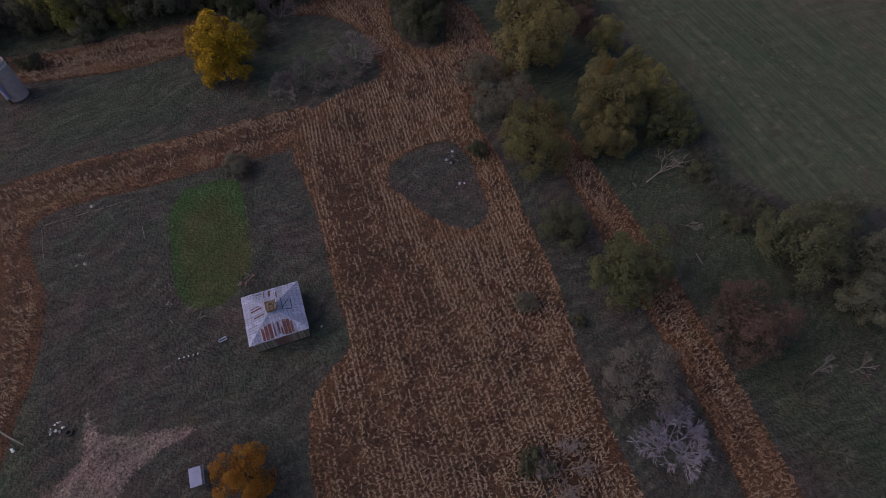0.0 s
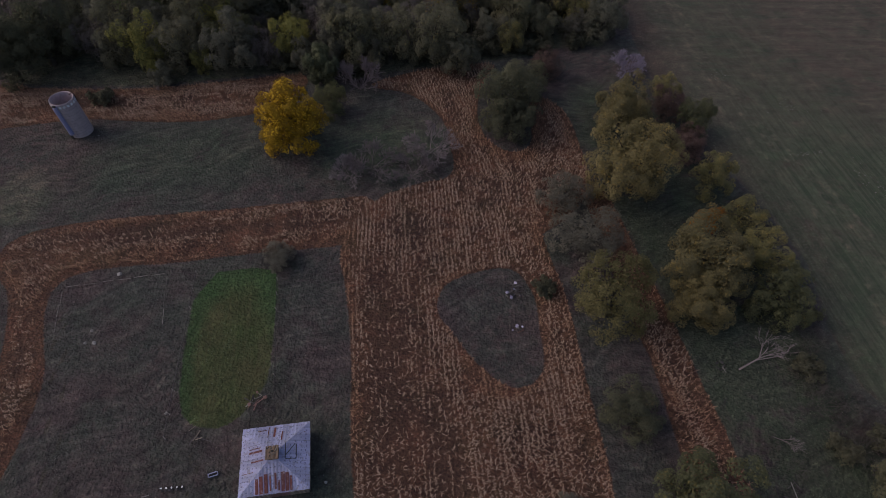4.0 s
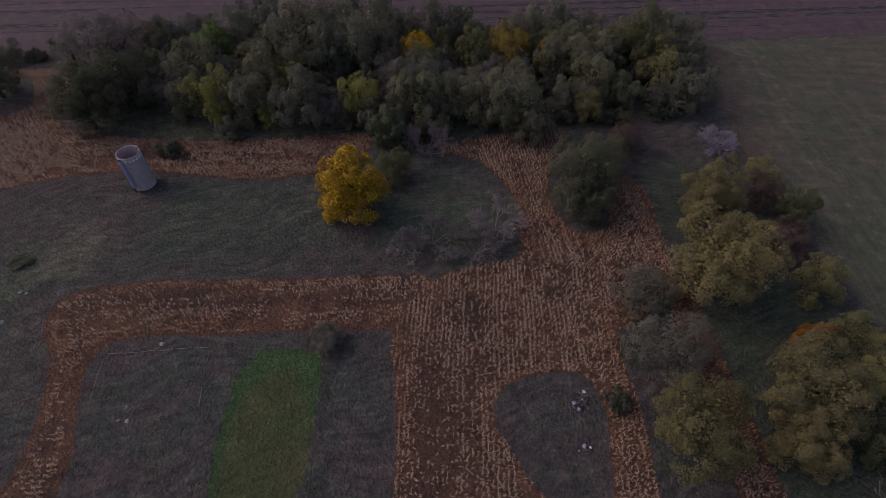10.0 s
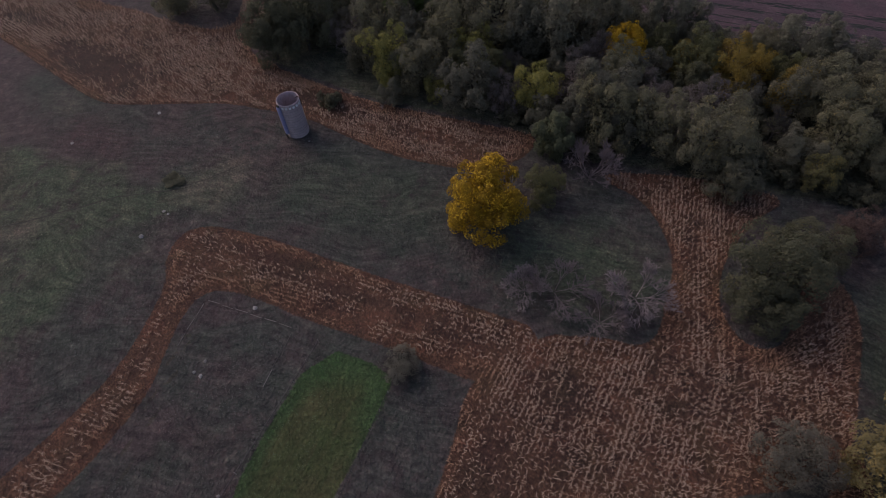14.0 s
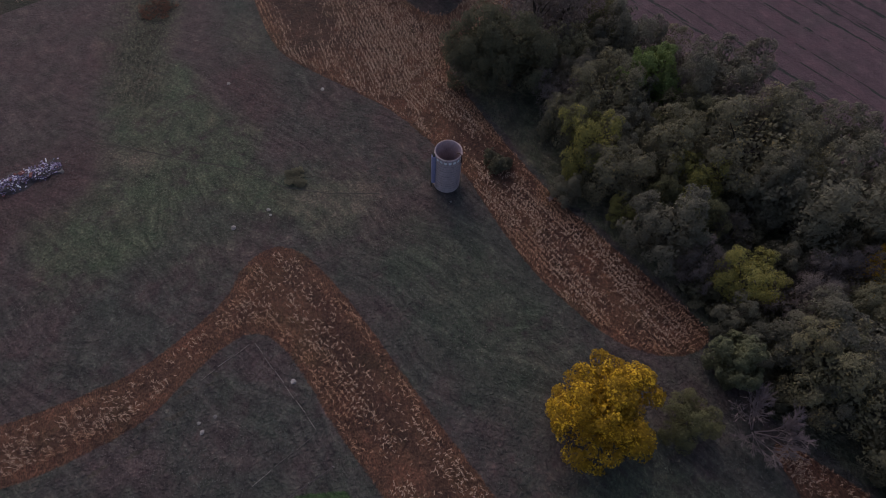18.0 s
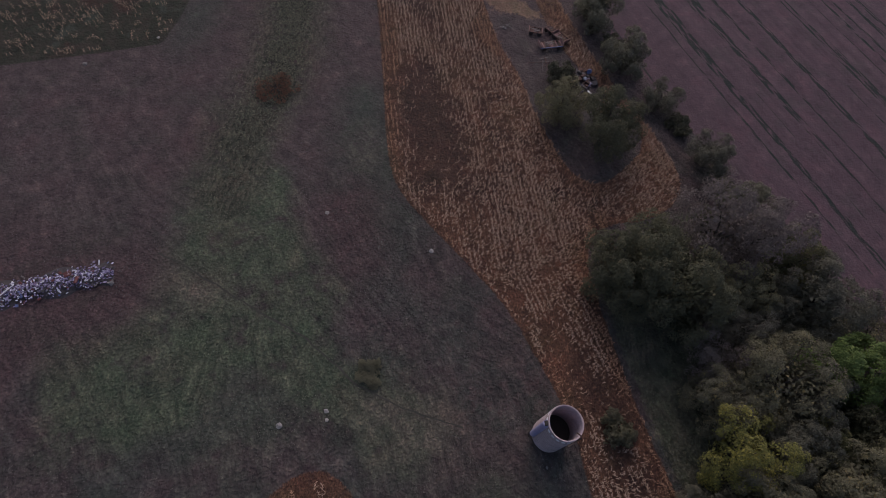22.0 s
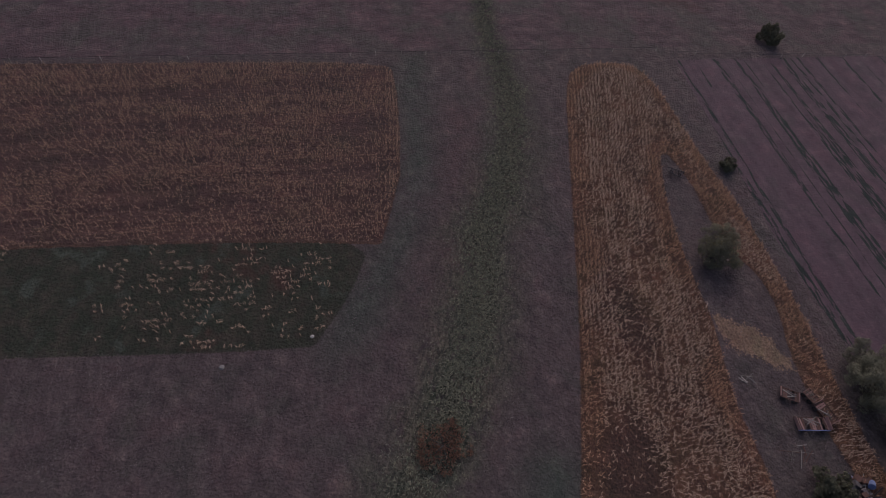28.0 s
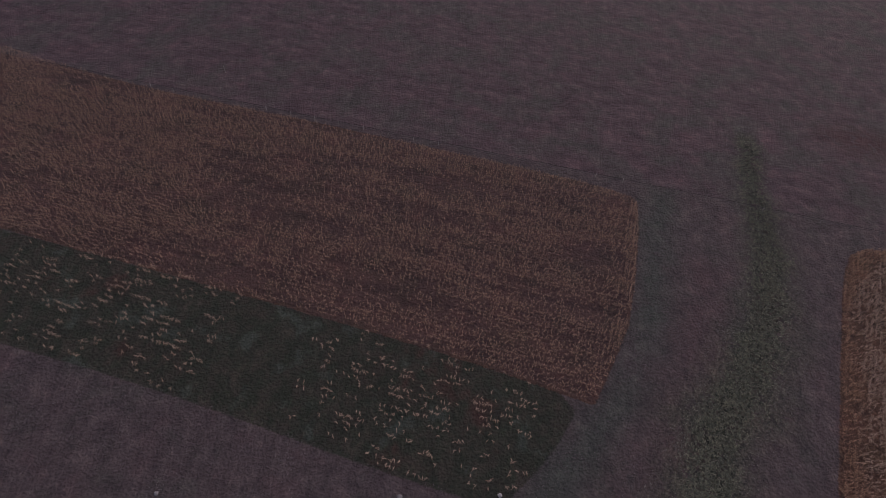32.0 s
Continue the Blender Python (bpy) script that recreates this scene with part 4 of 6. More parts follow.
def corn_field(name, label, outline, turn, rng, density=0.8, extra=None, gap=0.76, step=0.19, size=0.6, patch=3.2, even=0.4, leaves=4, uneven=0.45):
    (x0, y0), (x1, y1) = outline.min(0), outline.max(0)
    x, y, stand = rows_over(x0, x1, y0, y1, turn, gap, step, rng)
    keep = inside(outline, x, y) > 0.15
    if extra is not None:
        keep &= extra(x, y)
    x, y, stand = x[keep], y[keep], stand[keep]
    c, s = math.cos(-turn), math.sin(-turn)
    along_row, across = (x * c - y * s), (x * s + y * c)
    d = value_noise(along_row / 5.0, across, patch * 0.7, 21, 3) * 0.65 + value_noise(x, y, 2.2, 33, 3) * 0.35
    fill = np.clip((d - 0.37) / 0.2, 0, 1) * (1 - even) + even
    fill = fill * (1 - uneven + uneven * np.clip((stand - 0.36) / 0.2, 0, 1))
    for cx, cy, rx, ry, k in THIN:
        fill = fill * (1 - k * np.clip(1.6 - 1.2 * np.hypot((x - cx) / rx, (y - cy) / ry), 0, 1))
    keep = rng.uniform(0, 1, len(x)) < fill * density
    x, y = x[keep], y[keep]
    heading = turn + np.pi / 2 + rng.normal(0, 0.9, len(x))
    rusty = np.where(x < -120, 1.1, 0.8) - np.maximum(corn_margin(x, y), 0) / 3.0 + 3.2 * (value_noise(x, y, 11, 91, 3) - 0.45)
    if name == "corn_stubble" or x.mean() < -160:
        rusty = np.full(len(x), 0.35 if name == "corn_stubble" else 0.55)
    tagged(new(name, corn_mesh(name, x, y, heading, rng, size, leaves, np.clip(rusty, 0, 1))), label, "corn field", "corn fields", "stuff")


def outside_island(x, y):
    return inside(ISLAND, x, y) < -0.1


def own_ground(*others):
    def test(x, y):
        ok = inside(ISLAND, x, y) < -0.1
        for o in others:
            ok &= inside(o, x, y) < 0
        return ok
    return test


rng = np.random.default_rng(4)
corn_field("corn_field", "standing dry tan corn in rows round a grass island", CORN_MAIN, radians(84), rng, 0.82, outside_island)
corn_field("corn_field", "standing dry tan corn in a bay between meadow and trees", CORN_NORTH, radians(95), rng, 0.8, own_ground(CORN_MAIN))
corn_field("corn_field", "narrow strip of dry corn bent round a fenced plot", CORN_WEST, radians(1), rng, 0.78, lambda x, y: own_ground(CORN_MAIN, CORN_NORTH)(x, y) & (inside(CORN_WEST, x, y) > np.where(x < -44, 1.4, 0.5)), even=0.03)
corn_field("corn_field", "strip of dry corn between meadow and woods", CORN_STRIP, radians(-3), rng, 0.95, even=0.1)
corn_field("corn_field", "long field of dry corn beside a ploughed field", CORN_HILL, radians(165), rng, 0.9, lambda x, y: (inside(CLEARING, x, y) < 0) & (inside(STRAW, x, y) < 0) & (inside(CORN_STRIP, x, y) < 0))
corn_field("corn_field", "narrow strip of dry corn between two rows of trees", CORN_EAST, radians(88), rng, 0.85)
corn_field("corn_field", "low field of reddish dry corn in close rows", FIELD_WEST, radians(89), rng, 0.8, lambda x, y: (y > -85) & (inside(STUBBLE, x, y) < 0), size=0.56, step=0.28, leaves=3, patch=9, even=0.25, uneven=0.3)


corn_field("corn_field", "few rows of dry corn across the end of a field", rounded([(-214, 109.2), (-182.4, 107.5), (-173.6, 104.8), (-164.6, 101.6), (-164.2, 99.4), (-174, 102.2), (-183, 104.6), (-214, 106.2)], 1), radians(174), rng, 0.95, size=0.5, step=0.26, leaves=3, even=0.5, uneven=0.3)


def stubble_rows(x, y):
    d = value_noise(y / 1.8, x, 1.3, 77, 3)
    return (rng.uniform(0, 1, len(x)) < 0.9 * np.clip((d - 0.5) / 0.1, 0, 1)) & ((np.abs(y - 74) < 19) | (np.abs(y - 19) < 21) | (y < -11))


corn_field("corn_stubble", "scattered pale corn stalks left on dark weedy stubble", STUBBLE - np.array([0.5, 0]), radians(89), rng, 0.9, stubble_rows, size=0.68, gap=1.1, step=0.36, uneven=0.3)


# ---- rough grass tufts ----
def grass_tufts():
    rng = np.random.default_rng(9)
    n = 300000
    x, y = rng.uniform(-200, 84, n), rng.uniform(-11, 173, n)
    keep = (corn_margin(x, y) < -0.1) & (inside(FIELD_WEST, x, y) < 0) & (inside(STUBBLE, x, y) < 0.5) & (inside(YARD_DIRT, x, y) < 0.3) & (inside(FIELD_EAST, x, y) < 0)
    keep &= (along(TRAIL, x, y) > 0.35) & (rng.uniform(0, 1, n) < 0.25 + 1.3 * np.clip(value_noise(x, y, 3.5, 3, 3) - 0.3, 0, 1))
    keep &= ~((np.abs(x + 9.9) < 4.4) & (np.abs(y - 47.8) < 4.3))
    x, y = x[keep], y[keep]
    along_ditch = rng.uniform(0, 1, 14000)
    line = np.array(DITCH)
    k = np.minimum((along_ditch * (len(line) - 1)).astype(int), len(line) - 2)
    f = along_ditch * (len(line) - 1) - k
    spot = line[k] + (line[k + 1] - line[k]) * f[:, None] + rng.normal(0, 2.6, (14000, 2))
    spot = spot[spot[:, 0] < -118 + rng.normal(0, 5, len(spot))]
    reedy = len(spot)
    x, y = np.concatenate([x, spot[:, 0]]), np.concatenate([y, spot[:, 1]])
    n = len(x)
    tallness = np.where(np.arange(n) >= n - reedy, 2.3, 1.0)
    lean = 2 * np.pi * value_noise(x, y, 14, 8, 2) * 1.6
    verts, loops = [], []
    for k in range(2):
        a = lean + rng.normal(0, 1.5, n)
        tall, reach = rng.uniform(0.03, 0.12, n) * tallness, rng.uniform(0.1, 0.3, n) * tallness
        w = rng.uniform(0.03, 0.08, n) * np.sqrt(tallness)
        bx, by = x + rng.normal(0, 0.12, n), y + rng.normal(0, 0.12, n)
        z = np.full(n, -0.1)
        verts.append(np.stack([np.stack([bx - np.sin(a) * w, by + np.cos(a) * w, z], -1), np.stack([bx + np.sin(a) * w, by - np.cos(a) * w, z], -1),
                               np.stack([bx + np.cos(a) * reach, by + np.sin(a) * reach, z + tall], -1)], 1).reshape(-1, 3))
    verts = np.concatenate(verts)
    me = bulk_mesh("meadow_grass", verts, np.arange(len(verts)), np.full(len(verts) // 3, 3), M["grass"])
    a, b, c, d, e, f = ground_masks(x, y)
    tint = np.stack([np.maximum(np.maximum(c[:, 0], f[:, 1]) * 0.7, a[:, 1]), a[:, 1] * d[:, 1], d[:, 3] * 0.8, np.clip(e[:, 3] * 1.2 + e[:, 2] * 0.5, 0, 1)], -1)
    tint = np.concatenate([np.repeat(tint, 3, 0)] * 2)
    layer = me.attributes.new("tint", "FLOAT_COLOR", "POINT")
    layer.data.foreach_set("color", tint.astype(np.float32).ravel())
    tagged(new("meadow_grass", me), "tufts of dead and green autumn grass on the meadow", "grass", kind="stuff")


grass_tufts()


# ---- trees ----
def crown_mesh(name, material, rng, radius=6.5, height=1.0, lobes=16, leaves=4200, leaf=0.34, lift=1.0, ragged=0.25):
    """A crown of boughs that carry many small leaf clumps; radius wide, from near the ground to (lift + 0.95 height) * radius."""
    big = max(8, lobes // 2)
    turn = rng.uniform(0, 2 * np.pi) + np.arange(big) * 2.39996 + rng.normal(0, 0.3, big)
    up = np.linspace(0.92, -0.55, big) + rng.normal(0, 0.12, big)
    up = np.clip(up, -0.8, 0.97)
    out = np.sqrt(1 - up ** 2) ** 0.8
    boughs = np.stack([np.cos(turn) * out, np.sin(turn) * out, up], -1) * (0.6 * rng.uniform(0.78, 1.12, big))[:, None]
    wide = rng.uniform(0.27, 0.43, big)
    many = 11
    owner = np.repeat(np.arange(big), many)
    way = rng.normal(0, 1, (len(owner), 3)) + boughs[owner] * 1.6 + np.array([0, 0, 0.3])
    way /= np.linalg.norm(way, axis=1)[:, None]
    clump = boughs[owner] + way * (wide[owner] * rng.uniform(0.72, 1.02, len(owner)))[:, None]
    size = rng.uniform(0.085, 0.17, len(owner))
    # leaves over the clumps, on the side that faces out and up
    extra = int(leaves * 2.4)
    pick = rng.choice(len(owner), extra, p=size ** 2 / (size ** 2).sum())
    d = rng.normal(0, 1, (extra, 3)) + way[pick] * 0.9 + np.array([0, 0, 0.35])
    d /= np.linalg.norm(d, axis=1)[:, None]
    p = clump[pick] + d * (size[pick] * (1.08 - (0.2 + ragged) * rng.uniform(0, 1, extra) ** 1.5))[:, None]
    buried = np.zeros(extra, bool)
    for k in range(big):
        buried |= (np.linalg.norm(p - boughs[k], axis=1) < 0.72 * wide[k]) & (owner[pick] != k)
    face = d * 0.6 + way[pick] * 0.5 + rng.normal(0, 0.33 + 0.5 * ragged, d.shape) + np.array([0, 0, 0.35])
    keep = np.flatnonzero(~buried)[:leaves]
    p, face = p[keep], face[keep]
    n = len(p)
    # coarse filling inside, so that the crown is not hollow
    m = int(leaves * 0.2)
    q = rng.choice(big, m)
    e = rng.normal(0, 1, (m, 3))
    e /= np.linalg.norm(e, axis=1)[:, None]
    p = np.concatenate([p, np.where((rng.random(m) < 0.45)[:, None], e * rng.uniform(0.3, 0.58, m)[:, None], boughs[q] + e * (wide[q] * rng.uniform(0.5, 0.88, m))[:, None])])
    normal = np.concatenate([face, e + rng.normal(0, 0.4, e.shape)])
    normal /= np.linalg.norm(normal, axis=1)[:, None]
    spread = np.concatenate([rng.uniform(0.55, 1.25, n) * leaf, rng.uniform(1.4, 2.3, m) * leaf])[:, None]
    # the crown fills its radius and height
    flat = np.quantile(np.hypot(p[:, 0], p[:, 1]), 0.97)
    low, high = np.quantile(p[:, 2], (0.01, 0.995))
    bottom, top = max(0.03, lift - 0.85 * height), lift + 0.95 * height

    def place(v):
        return np.stack([v[:, 0] / flat, v[:, 1] / flat, bottom + (top - bottom) * np.clip((v[:, 2] - low) / (high - low), -0.02, 1.05)], -1) * radius

    a = np.cross(normal, rng.normal(0, 1, p.shape))
    a /= np.linalg.norm(a, axis=1)[:, None]
    b = np.cross(normal, a)
    p = place(p)
    three = np.stack([p - a * spread * 0.75, p + a * spread * 0.55 - b * spread * 0.6, p + a * spread * 0.45 + b * spread * 0.7], 1)
    three[:, :, 2] = np.maximum(three[:, :, 2], 0.04)
    t = len(p)
    return bulk_mesh(name, three.reshape(-1, 3), np.arange(3 * t), np.full(t, 3), material), place(boughs)


def trunk_mesh(ends, rng, radius, top):
    bm = bmesh.new()
    bend = rng.normal(0, 0.04 * top, (3, 2))
    spine = [(0, 0, -0.15), (bend[0][0], bend[0][1], top * 0.3), (bend[1][0], bend[1][1], top * 0.62), (bend[2][0], bend[2][1], top)]
    tube(bm, spine, [radius * 1.35, radius, radius * 0.72, radius * 0.3], 7)
    for e in ends:
        k = rng.uniform(0.35, 0.8)
        start = Vector(spine[1]).lerp(Vector(spine[3]), k)
        end = Vector(e)
        mid = start.lerp(end, 0.5) + Vector((0, 0, 0.12 * (end - start).length))
        tube(bm, [start, mid, end], [radius * 0.45, radius * 0.28, radius * 0.08], 5)
    me = bpy.data.meshes.new("trunk")
    bm.to_mesh(me)
    bm.free()
    me.materials.append(M["bark"])
    me.shade_smooth()
    return me


def twigs_mesh(name, material, rng, radius, stems=1, forks=4, depth=4, thick=0.12, rise=0.8):
    """Bare limbs that fork again and again into fine twigs."""
    verts, faces = [], []

    def stick(a, b, ra, rb, sides):
        d = (b - a).normalized()
        u = d.orthogonal().normalized()
        w = d.cross(u)
        k0 = len(verts)
        for p, r in ((a, ra), (b, rb)):
            for k in range(sides):
                t = 2 * math.pi * k / sides
                verts.append(p + r * (math.cos(t) * u + math.sin(t) * w))
        for k in range(sides):
            faces.append((k0 + k, k0 + (k + 1) % sides, k0 + sides + (k + 1) % sides, k0 + sides + k))

    def grow(p, d, length, r, level):
        end = p + d * length
        stick(p, end, r, r * 0.62, 5 if level < 2 else 3)
        if level >= depth:
            return
        for k in range(forks if level else forks + 1):
            turn = Vector(rng.normal(0, 1, 3))
            nd = (d + turn * 0.42 + Vector((0, 0, 0.12 * rise))).normalized()
            grow(p + d * length * rng.uniform(0.55, 1.0), nd, length * rng.uniform(0.55, 0.82), max(r * 0.52, 0.026), level + 1)

    for s in range(stems):
        a = 2 * math.pi * s / stems + rng.uniform(0, 1)
        out = 0.75 if stems > 1 else 0.06
        d = Vector((math.cos(a) * out, math.sin(a) * out, rise)).normalized()
        grow(Vector((math.cos(a) * 0.1 * stems / 3, math.sin(a) * 0.1 * stems / 3, -0.1)), d, radius * (0.5 if stems > 1 else 0.62), thick, 0)
    return mesh_of(name, verts, faces, material)


KINDS = {
    # kind: (label, category, lobes, leaves, leaf, lift, height, ragged)
    "olive": ("broad deciduous tree with dull olive autumn leaves", "tree", 23, 14560, 0.18, 0.9, 1.0, 0.22),
    "dark": ("dark green tree with a dense crown", "tree", 21, 12026, 0.20, 0.9, 1.0, 0.25),
    "darkoak": ("dark oak-like tree with a dense rounded crown", "tree", 25, 14560, 0.17, 0.9, 0.95, 0.25),
    "grey": ("tree with thin greyish half-bare leaves", "tree", 21, 9495, 0.16, 0.9, 1.0, 0.45),
    "lime": ("tree with yellow-green autumn leaves", "tree", 21, 13293, 0.17, 0.9, 1.05, 0.2),
    "bright": ("tree with fresh green leaves among dark trees", "tree", 18, 12026, 0.21, 0.9, 0.9, 0.3),
    "green": ("deciduous tree with deep green leaves", "tree", 22, 13924, 0.18, 0.9, 1.0, 0.25),
    "goldgreen": ("tree with green leaves turning gold", "tree", 21, 13293, 0.17, 0.9, 1.0, 0.22),
    "olivegold": ("large tree with olive leaves turning brown and gold", "tree", 28, 23275, 0.16, 0.9, 0.95, 0.22),
    "yellow": ("bright golden-yellow autumn tree standing in the meadow", "tree", 34, 21875, 0.20, 0.9, 1.05, 0.34),
    "amber": ("tree with amber and gold autumn leaves in the wood", "tree", 21, 13293, 0.17, 0.9, 1.0, 0.25),
    "orange": ("small tree with orange-brown autumn leaves", "tree", 19, 13293, 0.17, 0.9, 1.0, 0.25),
    "russet": ("half-bare tree with brownish russet leaves", "tree", 21, 14000, 0.16, 0.9, 0.95, 0.42),
    "greygreen": ("wide tree with grey-green thinning leaves", "tree", 23, 12026, 0.16, 0.9, 0.9, 0.4),
    "willow": ("spreading tree with thin olive-brown leaves", "tree", 26, 14560, 0.16, 0.9, 0.85, 0.4),
    "bush": ("low dark green bush", "bush", 12, 4025, 0.18, 0.45, 0.75, 0.7),
    "redbush": ("low russet-brown bush in the wet ditch", "bush", 20, 2600, 0.10, 0.08, 0.09, 0.95),
    "cedar": ("dark upright cedar-like evergreen", "tree", 19, 10759, 0.19, 1.1, 1.5, 0.3),
}

TREES = {
    "olive": [(-103.6, 156.6, 5.2, 8.9), (-155.1, 163.9, 4.6, 7.0), (-45, 159, 6.4), (-31.1, 148.3, 5.8), (-28.8, 159.6, 6.2), (-20, 167.8, 8.7), (9.5, 144.3, 6.3), (18.8, 144, 6.7), (29.4, 142.3, 7), (35, 136.7,
        5.7), (45.3, 160.9, 6.4), (52, 159.8, 6.8), (52.1, 150, 5.8), (9.5, 159.4, 5.4), (59.9, 167.8, 6)],
    "dark": [(-125.7, 177.9, 5.4), (-112.6, 177.1, 5.9), (-100.3, 178.6, 4.2), (-84.6, 179.3, 4.8), (-71.9, 177.2, 5.0), (-130.5, 179.3, 4.0), (-52.9, 175.2, 6.7), (-35.3, 141.1, 3.2), (-34.1, 177.1, 7.1), (-19.6, 178.7, 5.9), (-12.5, 164.9, 6.4), (-6.2, 166.2, 8.7), (8.3, 147.4, 6.9), (-18.5, 145.8, 7), (14.4, 142.8, 3.7),
        (-0.9, 181.8, 6.9), (4.9, 174.6, 5.8), (17.6, 179, 6), (-11.6, 185, 6.2), (23.8, 178.1, 5.1), (44.5, 176.6, 6.6), (51.9, 173.8, 6.1), (78.1, 155.8, 5.9), (75.3, 145, 5.7), (82.6, 173.4, 7.4),
        (-20.6, 183.2, 6.2), (-32.5, 183.4, 6.3), (79.8, 12, 5.3), (85.1, 19.6, 6.2), (90, 27, 4.5)],
    "grey": [(-51.8, 154.5, 4.4), (-65.9, 170.5, 8), (3.1, 151.6, 5), (-39.2, 175.4, 5.3), (2.4, 157.8, 4.5), (28.1, 153.8, 5.2), (-27.6, 178, 5.2), (37.7, 14.6, 6.4, 10.6), (-68.1,
        164.5, 8.4)],
    "lime": [(-39.3, 148.9, 5.8), (-26.4, 145.2, 2.8), (-5.3, 148.8, 5.2), (-22.2, 158.7, 5.1)],
    "bright": [(-42.8, 170.9, 6.3)],
    "cedar": [(1.6, 136.5, 4.3, 10.4)],
    "bush": [(-48.2, 136.3, 2.8, 3.4), (-68.7, 106.2, 2.4, 0.7), (36.6, 69.8, 2.4), (40, 143.8, 3.7), (51.7, 143.4, 3.3), (58.7, 141.5, 2.7), (68.1, 142.4, 2.8), (25.4, 142.7, 3.6), (35.8,
        28.3, 1.3), (72.6, 34.7, 2.6), (79.3, 34.8, 2.5), (74.8, 47.4, 2.8), (18.5, 11.1, 2.6), (-176.9, 177.7, 2.1), (-119, 178.6, 2.6), (-94, 179.6, 2.8), (-78, 179, 3.2), (-112.6, 161.9, 3.7, 4.4), (-221.8, 212.1, 3.3, 4.5)],
    "green": [(2.7, 124.9, 4.2, 7.6), (67.2, 165.1, 7.7), (25.2, 166.9, 5.6), (82.7, 106, 4.6, 9.0), (75.3, 59, 6.0, 9.4), (46.0, 31.4, 7.2, 12.6)],
    "goldgreen": [(76.4, 67.8, 5.2, 9.4), (71.5, 155.4, 6.6), (49.8, 142.7, 3.6), (81, 117.4, 3.9, 6.6), (79, 77.4, 4.9, 8.0), (78.1, 88.1, 4.8, 9.2)],
    "yellow": [(10.4, 168.3, 4.8), (-5.6, 115.4, 7.4, 13.8)],
    "amber": [(32.6, 165.8, 5.6), (22.1, 170.4, 3.2), (44, 163, 4.4), (37.5, 171, 3.6)],
    "darkoak": [(-68.5, 147.4, 6.5), (-62.4, 153.1, 7.7), (-67.5, 152, 8), (76.0, 24.4, 8.2, 13.2), (41.2, 116.0, 8.0, 15.5), (41.5, 110.2, 5.2, 9), (48, 124, 6.4, 9.5), (42.3, 45.4, 5), (-95.6, 161.8, 7.2, 12.9)],
    "russet": [(56.0, 131.0, 4.4, 7), (78.8, 111.7, 4.7, 7.2), (58.8, 16.7, 7.0, 11), (77, 97.5, 4.4, 6.6), (79.6, 101.2, 3.6, 6)],
    "olivegold": [(67, 110.2, 6.8, 12.4), (59.8, 90.8, 9.4, 16.4), (64.6, 67.4, 7.9, 14.2), (61.2, 60.6, 6.0, 9.8)],
    "orange": [(70.6, 77.2, 3.0, 8.6), (-19.0, 25.2, 4.4, 7.6)],
    "greygreen": [(46.3, 77.4, 7.0, 9.6), (46.3, 89.1, 5.6, 7.2), (29.5, 34.4, 2.4, 3.2), (-9.6, 84.4, 3.3, 3.0)],
    "willow": [(45.8, 63.2, 7.6, 13.4)],
    "redbush": [(-127, 107.5, 4.2)],
}
BARE = {
    "bare": [(-11.6, 155.4, 4.9), (41.9, 152.3, 4.9), (65.8, 154.5, 4.6), (2.5, 156.8, 4.3)],
    "barepink": [(10, 132.7, 6.2)],
    "palebare": [(77.4, 129.5, 4.8), (37.7, 6.2, 5.8)],
    "shrub": [(9.7, 105.4, 5.4), (22.7, 108.5, 5.8), (18.1, 102.1, 4.4), (5, 103.9, 3.9), (21.5, 9.4, 4.2)],
    "bramble": [(-9.3, 84, 3.4), (60.8, 4.6, 4.0), (57.5, -4.5, 3.6), (74.4, 7.8, 4), (76, 49, 2.6), (74.4, 45.5, 2.8), (74.2, 41.5, 3.0), (74.6, 37.5, 2.7), (75.4, 33.6, 3.2), (76.6, 29.5, 2.9), (76.4, 25.5, 3.2), (79.6, 36.5, 2.8), (80, 31, 3.0), (78, 41, 2.5), (73.6, 20.5, 3.0), (79, 52, 2.6), (81.2, 57, 2.4), (62, 37.5, 1.8), (64, 33.5, 1.7)],
}


def fill_wood(outline, gap, count, kinds, low, high, seed):
    """More trees of the wood, where those placed by hand leave room."""
    rng = np.random.default_rng(seed)
    taken = [p for places in (*TREES.values(), *BARE.values()) for p in places]
    (x0, y0), (x1, y1) = outline.min(0), outline.max(0)
    made = 0
    spots = np.stack([rng.uniform(x0, x1, 4000), rng.uniform(y0, y1, 4000), rng.uniform(low, high, 4000)], -1)
    spots = spots[inside(outline, spots[:, 0], spots[:, 1]) > np.where((spots[:, 0] < -20) & (spots[:, 1] < 160), np.maximum(spots[:, 2], 6.5), spots[:, 2] * 0.55)]
    for x, y, r in spots:
        if made < count and all(math.hypot(x - a, y - b) > gap * (r + c) for a, b, c, *_ in taken):
            taken.append((x, y, r))
            TREES[kinds[made % len(kinds)]].append((float(x), float(y), float(r)))
            made += 1


fill_wood(WOODS, 0.62, 46, ("olive", "dark", "greygreen", "dark", "green", "grey", "olive", "darkoak"), 3.6, 6.0, 12)
fill_wood(WOODS, 0.4, 80, ("bush",), 2.0, 3.4, 13)


